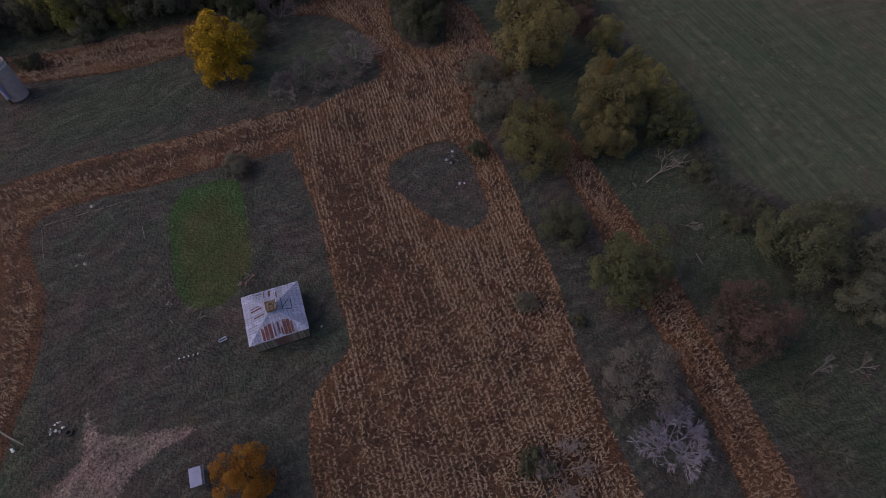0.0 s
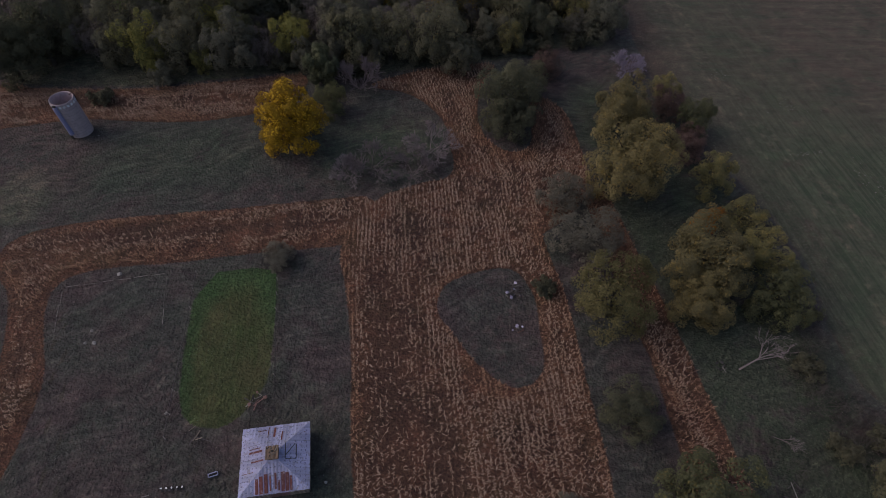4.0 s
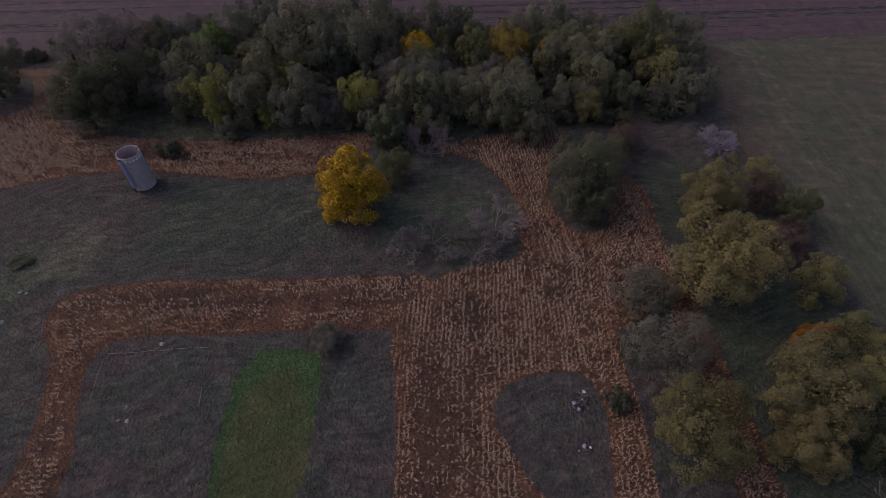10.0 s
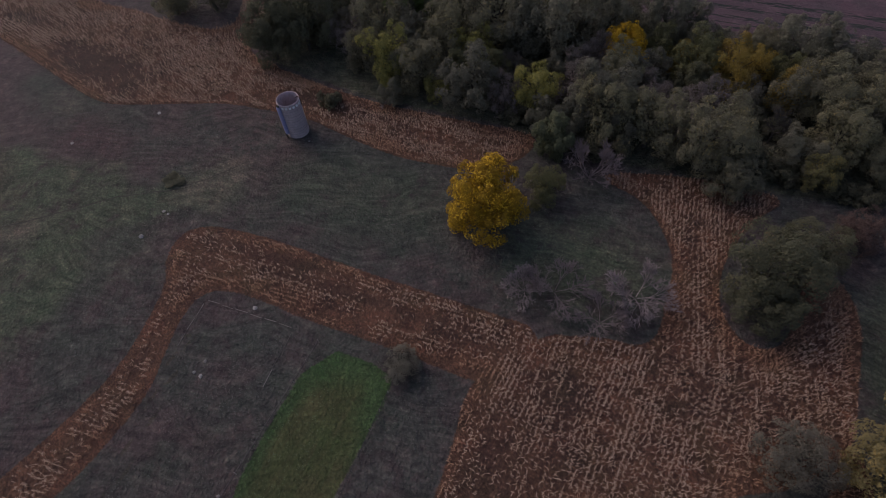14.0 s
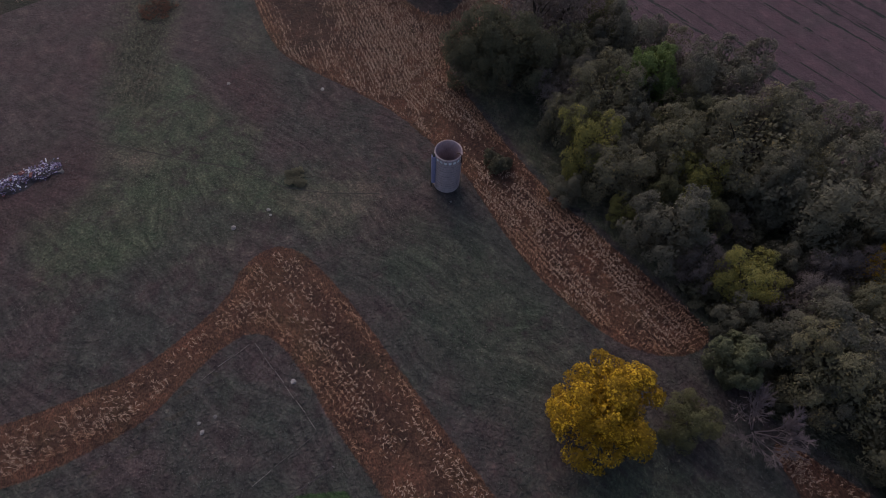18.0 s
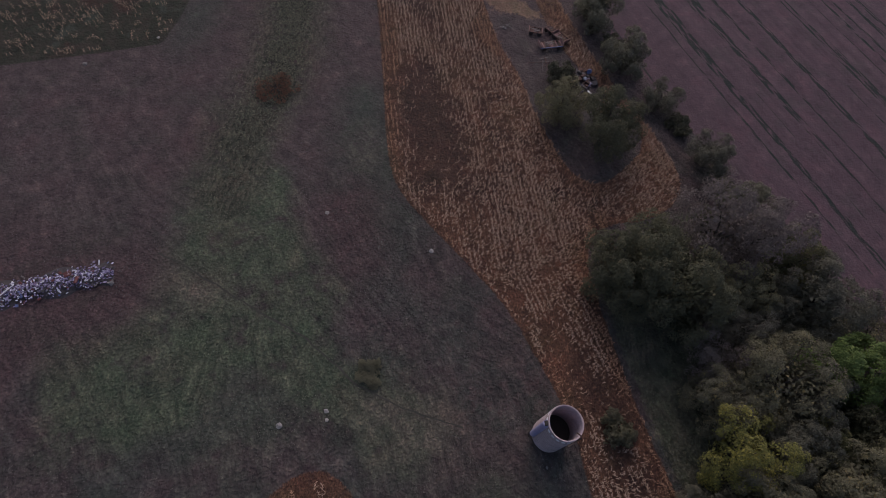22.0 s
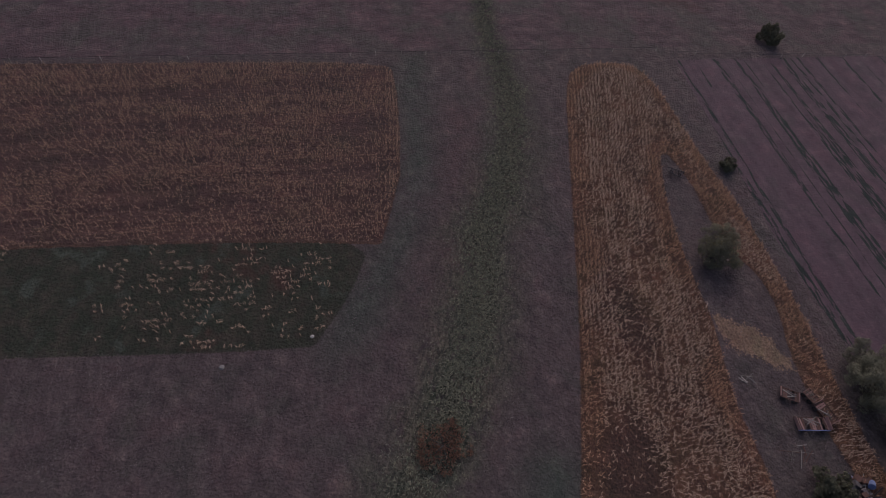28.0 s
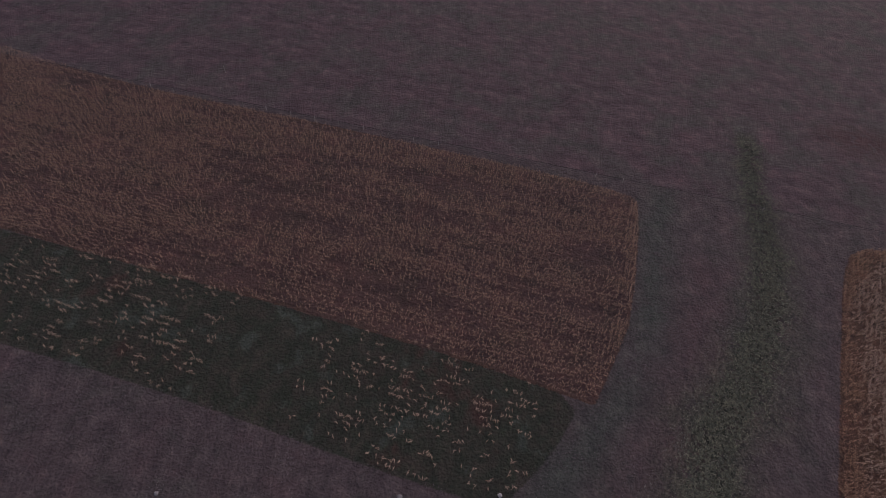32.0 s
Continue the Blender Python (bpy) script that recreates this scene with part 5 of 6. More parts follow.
def plant_trees():
    for kind, places in TREES.items():
        label, category, lobes, leaves, leaf, lift, height, ragged = KINDS[kind]
        rng = np.random.default_rng(sum(map(ord, kind)))
        shapes = []
        for v in range(min(3, len(places))):
            radius = {"bush": 2.7, "redbush": 3.0, "cedar": 4.0}.get(kind, 6.5)
            crown, ends = crown_mesh("crown", M[kind], rng, radius, height, lobes, int(leaves * 0.82), leaf, lift, ragged)
            trunk = trunk_mesh([e for e in ends if e[2] > radius * lift * 0.8][:7], rng, radius * 0.055, radius * lift)
            shapes.append((crown, trunk, radius))
        for i, (x, y, r, *tall) in enumerate(places):
            crown, trunk, radius = shapes[i % len(shapes)]
            in_wood = inside(WOODS, np.array([x]), np.array([y]))[0]
            k = (1.08 if in_wood > 0 else 1.0) * r / radius
            up = tall[0] / (radius * (lift + 0.95 * height)) if tall else k * rng.uniform(0.9, 1.1) * (1.1 if in_wood > -2 and category == "tree" else 0.8 if category == "tree" else 0.9)
            at = pose(x, y, 0, 0, 0, rng.uniform(0, 360)) @ Matrix.Diagonal((k, k, up, 1))
            tree = thing("tree" if category == "tree" else "bush", at, label, category)
            part("trunk", trunk, None, tree)
            part("crown", crown, None, tree)
    rng = np.random.default_rng(55)
    looks = {"bare": ("bare grey tree among leafy trees", M["bark"], 1, 4, 5, 0.14, 1.0), "barepink": ("small bare tree with pinkish-grey twigs", M["pink_bark"], 5, 4, 4, 0.08, 1.0),
             "palebare": ("bare tree with pale lilac-grey twigs", M["pale_bark"], 7, 4, 4, 0.06, 0.8), "shrub": ("bare grey-brown thorny shrub", M["pink_bark"], 5, 4, 4, 0.06, 0.6), "bramble": ("low tangle of bare dark brown brambles by a lane", M["bark"], 7, 4, 3, 0.05, 0.45)}
    for kind, places in BARE.items():
        label, material, stems, forks, depth, thick, rise = looks[kind]
        shapes = [twigs_mesh("bare_crown", material, rng, 4.5, stems, forks, depth, thick, rise) for v in range(min(2, len(places)))]
        for i, (x, y, r) in enumerate(places):
            k = r / 4.5
            tree = thing("bare_tree" if kind not in ("shrub", "bramble") else "bare_shrub", pose(x, y, 0, 0, 0, rng.uniform(0, 360)) @ Matrix.Diagonal((k, k, k, 1)), label, "tree" if kind not in ("shrub", "bramble") else "shrub")
            part("bare_crown", shapes[i % len(shapes)], None, tree)


plant_trees()


# ---- silo ----
def build_silo():
    silo = thing("silo", pose(-51.3, 126.8, 0) @ Matrix.Scale(1.3, 4), "round roofless silo of grey concrete staves with steel hoops", "silo")
    R, H = 1.8, 6.6
    bm = bmesh.new()
    n = 48
    rings = []
    for r, z in ((R, -0.1), (R, H), (R - 0.13, H), (R - 0.13, 0.15)):
        rings.append([bm.verts.new((r * math.cos(2 * math.pi * k / n), r * math.sin(2 * math.pi * k / n), z)) for k in range(n)])
    for a, b in zip(rings[:-1], rings[1:]):
        for k in range(n):
            bm.faces.new((a[k], a[(k + 1) % n], b[(k + 1) % n], b[k]))
    part("wall", bm, M["concrete"], silo)
    floor = bmesh.new()
    bmesh.ops.create_circle(floor, cap_ends=True, segments=32, radius=R - 0.12, matrix=Matrix.Translation((0, 0, 2.4)))
    part("floor", floor, M["dark_inside"], silo, "dark earth floor inside")
    for i in range(13):
        bm = bmesh.new()
        z = 0.35 + i * 0.5
        circle = [(math.cos(2 * math.pi * k / 40) * (R + 0.012), math.sin(2 * math.pi * k / 40) * (R + 0.012), z) for k in range(41)]
        tube(bm, circle, [0.022] * 41, 4, False)
        part("hoop", bm, M["hoop"], silo, "thin steel hoop" if i == 0 else "")
    rim = bmesh.new()
    circle = [(math.cos(2 * math.pi * k / 40) * (R - 0.05), math.sin(2 * math.pi * k / 40) * (R - 0.05), H + 0.03) for k in range(41)]
    tube(rim, circle, [0.045] * 41, 6, False)
    part("rim", rim, M["concrete"], silo)
    # white squares under the rim
    plate = box(0.34, 0.03, 0.42, bevel=0.008)
    me = bpy.data.meshes.new("white_block")
    plate.to_mesh(me)
    plate.free()
    for k in range(19):
        a = 360 / 19 * k
        part("white_block", me, M["white"], silo, "white painted block" if k == 0 else "", pose(0, 0, 0, 0, 0, a) @ pose(0, -R - 0.012, H - 0.72))
    # unloading chute, a half pipe on the wall
    a0 = radians(248)
    chute = bmesh.new()
    cx, cy = math.cos(a0) * (R + 0.12), math.sin(a0) * (R + 0.12)
    tube(chute, [(cx, cy, 0.9), (cx, cy, 3), (cx, cy, 5), (cx, cy, H - 0.25)], [0.36] * 4, 16)
    chute = part("chute", chute, M["chute"], silo, "blue-grey sheet metal chute")
    # solid dark boxes stand for the shade inside the chute's two openings
    part("hood", box(0.5, 0.3, 0.3, pose(math.cos(a0) * (R + 0.2), math.sin(a0) * (R + 0.2), H - 0.33, 0, 0, math.degrees(a0) - 90), 0.02), M["dark_inside"], chute, "dark box for the shaded opening at the top of the chute")
    mouth = box(0.5, 0.12, 0.85, pose(math.cos(a0) * (R + 0.42), math.sin(a0) * (R + 0.42), 0.05, 0, 0, math.degrees(a0) - 90), 0.02)
    part("chute_opening", mouth, M["dark_inside"], chute, "dark box for the shaded opening at the foot of the chute")
    # filler pipe bent over the rim
    pipe = bmesh.new()
    b = radians(20)
    tube(pipe, [(math.cos(b) * (R + 0.15), math.sin(b) * (R + 0.15), H - 1.2), (math.cos(b) * (R + 0.15), math.sin(b) * (R + 0.15), H + 0.25), (math.cos(b) * (R - 0.15), math.sin(b) * (R - 0.15), H + 0.45), (math.cos(b) * (R - 0.5), math.sin(b) * (R - 0.5), H + 0.25)], [0.07] * 4, 8)
    part("filler_pipe", pipe, M["iron"], silo, "dark bent pipe on the rim")


build_silo()


# ---- shed with a hipped tin roof ----
def build_shed():
    shed = thing("shed", pose(-9.86, 47.8, 0, 0, 0, -3.0) @ Matrix.Scale(1.35, 4), "square shed with a dented rusty tin hip roof", "shed")
    W, D, E, T = 3.15, 3.1, 2.35, 3.65
    rng = np.random.default_rng(2)
    for name, length, at in (("wall", 2 * W, pose(0, -D, 0)), ("wall", 2 * W, pose(0, D, 0)), ("wall", 2 * D - 0.2, pose(-W, 0, 0, 0, 0, 90)), ("wall", 2 * D - 0.2, pose(W, 0, 0, 0, 0, 90))):
        wall = part("wall", box(length, 0.1, E, at), M["board"], shed)
        k, n = 0, int(length / 0.21)
        for j in range(n):
            m = box(length / n - 0.015, 0.03, E - 0.06 - 0.1 * rng.random(), at @ pose(-length / 2 + (j + 0.5) * length / n, -0.066 if at.translation.y <= 0 and abs(at.translation.x) < 1 or at.translation.x > 1 else 0.066, 0.03))
            red = at.translation.y < -1 and 0.38 < j / n < 0.68
            part("board", m, M["red_board"] if red else M["board"], wall)
    # roof sheets, cut to the hips
    RW, RD = 3.48, 3.42
    for face in range(4):
        run, span = (RD, RW) if face % 2 == 0 else (RW, RD)
        slope = math.hypot(run, T - E)
        pitch = math.degrees(math.atan2(T - E, run))
        base = pose(0, 0, 0, 0, 0, 90 * face) @ pose(0, -run, E) @ pose(0, 0, 0, pitch, 0, 0)
        n = 10
        w = 2 * span / n
        for j in range(n):
            x0, x1 = -span + j * w + 0.006, -span + (j + 1) * w - 0.006
            y0, y1 = slope * (1 - abs(x0) / span), slope * (1 - abs(x1) / span)
            lift = rng.uniform(0, 0.025)
            bm = bmesh.new()
            ribs = 5
            top, low = [], []
            for q in range(ribs):
                t = q / (ribs - 1)
                x = x0 + (x1 - x0) * t
                z = lift + (0.03 if q % 2 == 0 else 0.0)
                low.append(bm.verts.new((x, rng.uniform(-0.04, 0.02), z)))
                top.append(bm.verts.new((x, max(0.02, y0 + (y1 - y0) * t), z)))
            for q in range(ribs - 1):
                bm.faces.new((low[q], low[q + 1], top[q + 1], top[q]))
            bmesh.ops.solidify(bm, geom=bm.faces[:], thickness=0.012)
            bmesh.ops.transform(bm, matrix=base, verts=bm.verts[:])
            part("roof_sheet", bm, M["sheet"], shed, "dented galvanised sheet" if face + j == 0 else "")
        # rust-eaten strips
        strips = {0: [(-1.62, 0.12, 1.55, 0.3), (-1.2, 0.1, 1.75, 0.34), (-0.72, 0.12, 1.9, 0.34), (-0.3, 0.3, 1.75, 0.16), (0.22, 0.4, 1.9, 0.2), (0.55, 0.25, 1.2, 0.16), (0.95, 0.12, 1.95, 0.36), (1.36, 0.12, 1.85, 0.34), (1.72, 0.15, 1.5, 0.24)],
                  1: [(2.3, 0.5, 0.6, 0.1), (1.0, 0.9, 1.1, 0.06)], 2: [(0.1, 0.3, 1.5, 0.22), (-0.7, 0.9, 2.0, 0.14), (0.75, 0.2, 1.5, 0.08), (1.4, 0.5, 0.62, 0.9)], 3: [(-0.65, 1.0, 2.5, 0.2), (0.3, 1.3, 2.7, 0.16), (-1.0, 1.0, 2.3, 0.1), (1.3, 0.3, 1.6, 0.06)]}[face]
        for x, ya, yb, width in strips:
            bm = bmesh.new()
            box(width, yb - ya, 0.012, base @ pose(x, (ya + yb) / 2, 0.062), 0.003, bm)
            part("rust_patch", bm, M["rust"], shed, "rust-brown strip of sheet")
        # small bluish dabs in rows
        dab = plank_mesh(0.16, 0.11, 0.008)
        dab.materials.append(M["chute"])
        for row in range(5):
            y = 0.4 + row * 0.52
            reach = span * (1 - y / slope) - 0.25
            for j in range(int(2 * reach / 0.42)):
                x = -reach + 0.42 * (j + 0.5)
                if all(abs(x - sx) > sw / 2 + 0.1 or not ya - 0.1 < y < yb + 0.1 for sx, ya, yb, sw in strips):
                    part("sealed_patch", dab, None, shed, "" if row + j + face else "small bluish dab on the roof sheets", base @ pose(x + rng.normal(0, 0.03), y + rng.normal(0, 0.03), 0.058, 0, 0, rng.normal(0, 6)))
    # hip caps
    for sx, sy in ((-1, -1), (1, -1), (1, 1), (-1, 1)):
        bm = bmesh.new()
        tube(bm, [(sx * RW, sy * RD, E + 0.02), (sx * RW * 0.5, sy * RD * 0.5, (E + T) / 2 + 0.02), (sx * 0.2, sy * 0.2, T)], [0.03, 0.03, 0.03], 6)
        part("hip_cap", bm, M["sheet"], shed)
    # cupola of weathered boards
    cupola = part("cupola", box(1.15, 1.1, 0.95, pose(0, 0.1, T - 0.55), 0.02), M["brown_board"], shed, "square weathered wooden cupola")
    for j in range(6):
        part("board", box(0.19, 1.35, 0.035, pose(-0.52 + j * 0.21, 0.1, T + 0.42 + rng.uniform(0, 0.04), rng.uniform(-4, 4), rng.uniform(-5, 5), rng.uniform(-4, 4))), M["brown_board"], cupola)
    # a dark slab on the boards stands for the shade of a gap
    part("hole", box(0.28, 0.22, 0.02, pose(0.05, 0.2, T + 0.49), 0.01), M["dark_inside"], cupola, "dark slab for the shaded gap between roof boards")
    drop = math.degrees(math.atan2(T - E, RW))
    east = pose(0, 0, T + 0.07, 0, drop, 0)
    for x, y, long, turn in ((1.25, 0.45, 1.5, 90), (2.35, 0.3, 1.5, 90), (1.8, -0.42, 1.05, 0), (1.75, 0.5, 1.5, 52)):
        part("seam", box(long, 0.07, 0.02, east @ pose(x, y, 0, 0, 0, turn), 0.004), M["charred"], shed, "dark open seam of a loose sheet")
    for k in range(14):
        part("rubble", box(rng.uniform(0.12, 0.4), 0.1, 0.06, pose(rng.uniform(-0.5, 0.5), 0.1 + rng.uniform(-0.5, 0.5), T + 0.47, rng.normal(0, 12), rng.normal(0, 12), rng.uniform(0, 360)), 0.01), M["board" if k % 3 else "charred"], cupola)


build_shed()


# ---- small hut by the orange tree ----
def build_hut():
    hut = thing("hut", pose(-25.5, 27.7, 0, 0, 0, -4) @ Matrix.Scale(1.35, 4), "small grey hut with a lean-to tin roof", "hut")
    part("body", box(1.2, 1.6, 1.55, bevel=0.02), M["grey_wood"], hut)
    part("roof", box(1.45, 1.9, 0.06, pose(0, 0, 1.6, 6, 3, 0), 0.01), M["chute"], hut, "grey-blue sheet metal roof")
    part("ridge", box(0.14, 2.0, 0.08, pose(0.55, 0, 1.68, 6, 3, 0), 0.01), M["charred"], hut, "dark joint across the roof")
    part("door", box(0.6, 0.05, 1.3, pose(0, -0.82, 0.05), 0.01), M["board"], hut)


build_hut()


# ---- fences and edging ----
def fence(label, a, b, spacing, tall, wires=2):
    ax, ay, bx, by = *a, *b
    length, turn = math.hypot(bx - ax, by - ay), math.degrees(math.atan2(by - ay, bx - ax))
    ob = thing("fence", pose(ax, ay, 0, 0, 0, turn), label, "fence")
    rng = np.random.default_rng(int(abs(ax * 10)))
    n = int(length / spacing)
    for i in range(n + 1):
        part("post", box(0.13, 0.13, tall * rng.uniform(0.85, 1.1), pose(i * length / n, 0, -0.1, rng.normal(0, 4), rng.normal(0, 4), 0), 0.015), M["grey_wood"], ob)
    for w in range(wires):
        bm = bmesh.new()
        z = tall * (0.45 + 0.4 * w)
        tube(bm, [(length * k / (2 * n), 0.07, z - 0.05 * (k % 2)) for k in range(2 * n + 1)], [0.035] * (2 * n + 1), 4)
        part("rail", bm, M["charred"], ob, "sagging thin rail")


fence("old fence of leaning grey posts beside the green plot", (-24, 84), (-26.3, 54.5), 3.4, 1.1)
fence("old fence of leaning grey posts between plot and corn", (-9.9, 83), (-10.6, 55.5), 3.0, 1.2)
fence("low fence of weathered posts along the far pasture", (-219.2, -40), (-218.8, 178), 6, 1.1)
fence("low fence of weathered posts at the ploughed field's end", (-217, 182), (-213.2, 250), 6, 1.1)


def edging(a, b):
    length, turn = math.hypot(b[0] - a[0], b[1] - a[1]), math.degrees(math.atan2(b[1] - a[1], b[0] - a[0]))
    ob = thing("garden_edging", pose(*a, 0, 0, 0, turn), "row of pale weathered timbers lying round an overgrown bed", "edging", "bed edgings")
    n = max(2, int(length / 2.6))
    for i in range(n):
        part("timber", box(length / n - 0.5, 0.07, 0.1, pose((i + 0.5) * length / n, 0.05 * (-1) ** i, -0.06, 0, 0, 1.2 * (-1) ** i), 0.02), M["grey_wood"], ob)


edging((-46.3, 84.7), (-29.4, 84.9))
edging((-29.2, 84.4), (-28.9, 74.1))
edging((-46.4, 84.2), (-46.0, 75.6))


# ---- stones ----
def rock_mesh(seed):
    rng = np.random.default_rng(seed)
    bm = bmesh.new()
    bmesh.ops.create_icosphere(bm, subdivisions=2, radius=0.5)
    for v in bm.verts:
        v.co *= 0.8 + 0.45 * noise.noise(v.co * 2.2 + Vector((seed * 3.1, 0, 0)))
        v.co.z *= 0.6
    me = bpy.data.meshes.new("field_stone")
    bm.to_mesh(me)
    bm.free()
    me.materials.append(M["stone"])
    return me


ROCKS = [rock_mesh(k) for k in range(4)]
for i, (x, y, s) in enumerate([(-66.2, 92.3, 1.0), (-65.8, 98.8, 0.8), (-64.6, 98.5, 0.6), (-97.1, 108.3, 0.9), (-84.5, 122.2, 0.9), (-95.3, 74.7, 0.9), (-142.8, 75.8, 0.9), (-37.4, 86.0, 1.0), (-40, 75, 0.7), (-39.2, 72.6, 0.8),
                               (-40.6, 72.8, 0.6), (-47.5, 124.6, 0.5), (-146.5, 89.3, 0.8), (-135.2, 44, 0.7), (-3.6, 44.2, 0.5), (-26.6, 58.5, 0.6)]):
    stone = new("field_stone", ROCKS[i % 4])
    stone.matrix_basis = pose(x, y, 0.06 * s, 0, 0, 77 * i) @ Matrix.Scale(s, 4)
    tagged(stone, "pale grey field stone lying in rough grass", "stone", "stones in the meadow")


# ---- scrap and boards ----
def scrap_pile(name, label, category, x, y, reach, count, looks, seed, length=(0.8, 2.6), high=0.6):
    """A heap of loose boards and bits, each its own part."""
    rng = np.random.default_rng(seed)
    pile = thing(name, pose(x, y, 0), label, category)
    for i in range(count):
        kind, material = looks[i % len(looks)]
        l = rng.uniform(*length)
        a, d = rng.uniform(0, 6.283), reach * math.sqrt(rng.random())
        z = high * max(0, 1 - d / reach) * rng.random()
        bm = box(l, rng.uniform(0.07, 0.2), rng.uniform(0.04, 0.1), bevel=0.01) if kind != "chunk" else box(l * 0.45, l * 0.35, l * 0.25, bevel=0.04)
        part(kind, bm, M[material], pile, "", pose(math.cos(a) * d, math.sin(a) * d, z, rng.normal(0, 9), rng.normal(0, 12), rng.uniform(0, 360)))
    return pile


scrap_pile("board_pile", "heap of grey boards and scrap on the grass island", "scrap heap", 31.2, 70.8, 1.7, 34, [("plank", "charred"), ("plank", "grey_wood"), ("chunk", "cover"), ("plank", "charred"), ("chunk", "charred")], 31, (0.4, 1.4))
scrap_pile("board_pile", "few bits of pale scrap in rusty weeds", "scrap heap", 29.8, 63.4, 1.4, 7, [("chunk", "cover"), ("plank", "iron"), ("plank", "grey_wood")], 32, (0.5, 1.3), 0.2)
scrap_pile("board_pile", "small heap of bleached boards near the shed", "scrap heap", -13.2, 58.2, 1.3, 13, [("plank", "red_board"), ("plank", "grey_wood"), ("plank", "charred"), ("chunk", "red_board")], 33, (0.5, 1.9), 0.3)
scrap_pile("board_pile", "broken boards lying by the fence", "scrap heap", -22.0, 54.2, 1.6, 6, [("plank", "board"), ("plank", "charred")], 34, (1.0, 2.6), 0.2)
scrap_pile("log_pile", "short pile of cut logs in the grass", "log pile", 60.9, 50.5, 1.3, 9, [("plank", "charred"), ("plank", "grey_wood"), ("chunk", "charred")], 35, (0.6, 1.5), 0.4)
scrap_pile("board_pile", "scattered poles beside old wagons", "scrap heap", -118.6, 161.4, 1.7, 8, [("plank", "grey_wood"), ("plank", "iron")], 36, (1.2, 3.4), 0.2)
scrap_pile("board_pile", "pale broken frame lying in the clearing", "scrap heap", -131.3, 159.0, 1.2, 7, [("plank", "grey_wood")], 37, (1.0, 2.4), 0.2)
scrap_pile("brush_heap", "heap of dark brush and grey sticks in the corn", "brush heap", 18.2, 9.6, 2.6, 26, [("plank", "grey_wood"), ("plank", "charred"), ("plank", "charred")], 38, (1.0, 2.8), 0.8)
scrap_pile("log_pile", "bleached logs lying in rough grass", "log pile", 61.5, 30.4, 2.2, 7, [("plank", "charred"), ("plank", "grey_wood")], 39, (0.8, 2.4), 0.2)
row = thing("scrap_row", pose(-26.1, 47.4, 0, 0, 0, -6), "low row of dark lumps with pale scrap in weeds", "scrap heap")
for k in range(14):
    part("lump", box(0.34, 0.28, 0.22, pose(0.24 * k, 0.16 * (-1) ** k, -0.04, 4 * k % 9, 7 * k % 11, 37 * k), 0.05), M["charred"], row)
    if k % 3 == 0:
        part("pale_scrap", box(0.26, 0.18, 0.08, pose(0.24 * k + 0.05, 0.1, 0.17, 5, 4, 50 * k), 0.02), M["white"], row, "white scrap")
tagged(part("loose_plank", box(1.0, 0.16, 0.05, bevel=0.01), M["grey_wood"], None, at=pose(-28.1, 46.9, -0.02, 0, 0, 4)), "short pale plank lying in grass", "plank")
scrap_pile("scrap_heap", "pair of white boxes and bits beside the drive", "scrap heap", -44.4, 43.3, 1.1, 30, [("chunk", "white"), ("chunk", "charred"), ("chunk", "cover"), ("chunk", "stone")], 41, (0.3, 0.8), 0.2)
junk = scrap_pile("junk_heap", "dark heap of farm scrap with white boxes", "scrap heap", -111.9, 167.4, 2.9, 120, [("plank", "charred"), ("plank", "iron"), ("plank", "cover"), ("chunk", "charred"), ("plank", "grey_wood"), ("plank", "charred"), ("chunk", "iron")], 42, (0.8, 3.0), 1.0)
part("white_box", box(0.8, 0.65, 0.45, pose(0.3, -0.1, 0.7, 4, 6, 20), 0.04), M["white"], junk, "white box on top")
part("white_panel", box(1.7, 0.35, 0.1, pose(4.0, -0.4, 0.05, 0, 0, 8), 0.02), M["white"], junk, "long white panel beside the heap")
drum = bmesh.new()
tube(drum, [(0, 0, 0), (0, 0, 0.35), (0, 0, 0.75), (0, 0, 1.1)], [0.5, 0.52, 0.52, 0.48], 18)
tagged(part("blue_tank", drum, M["blue_paint"], None, at=pose(-113.4, 170.0, 0.3, 62, 0, 40)), "round blue metal tank lying on its side", "tank")


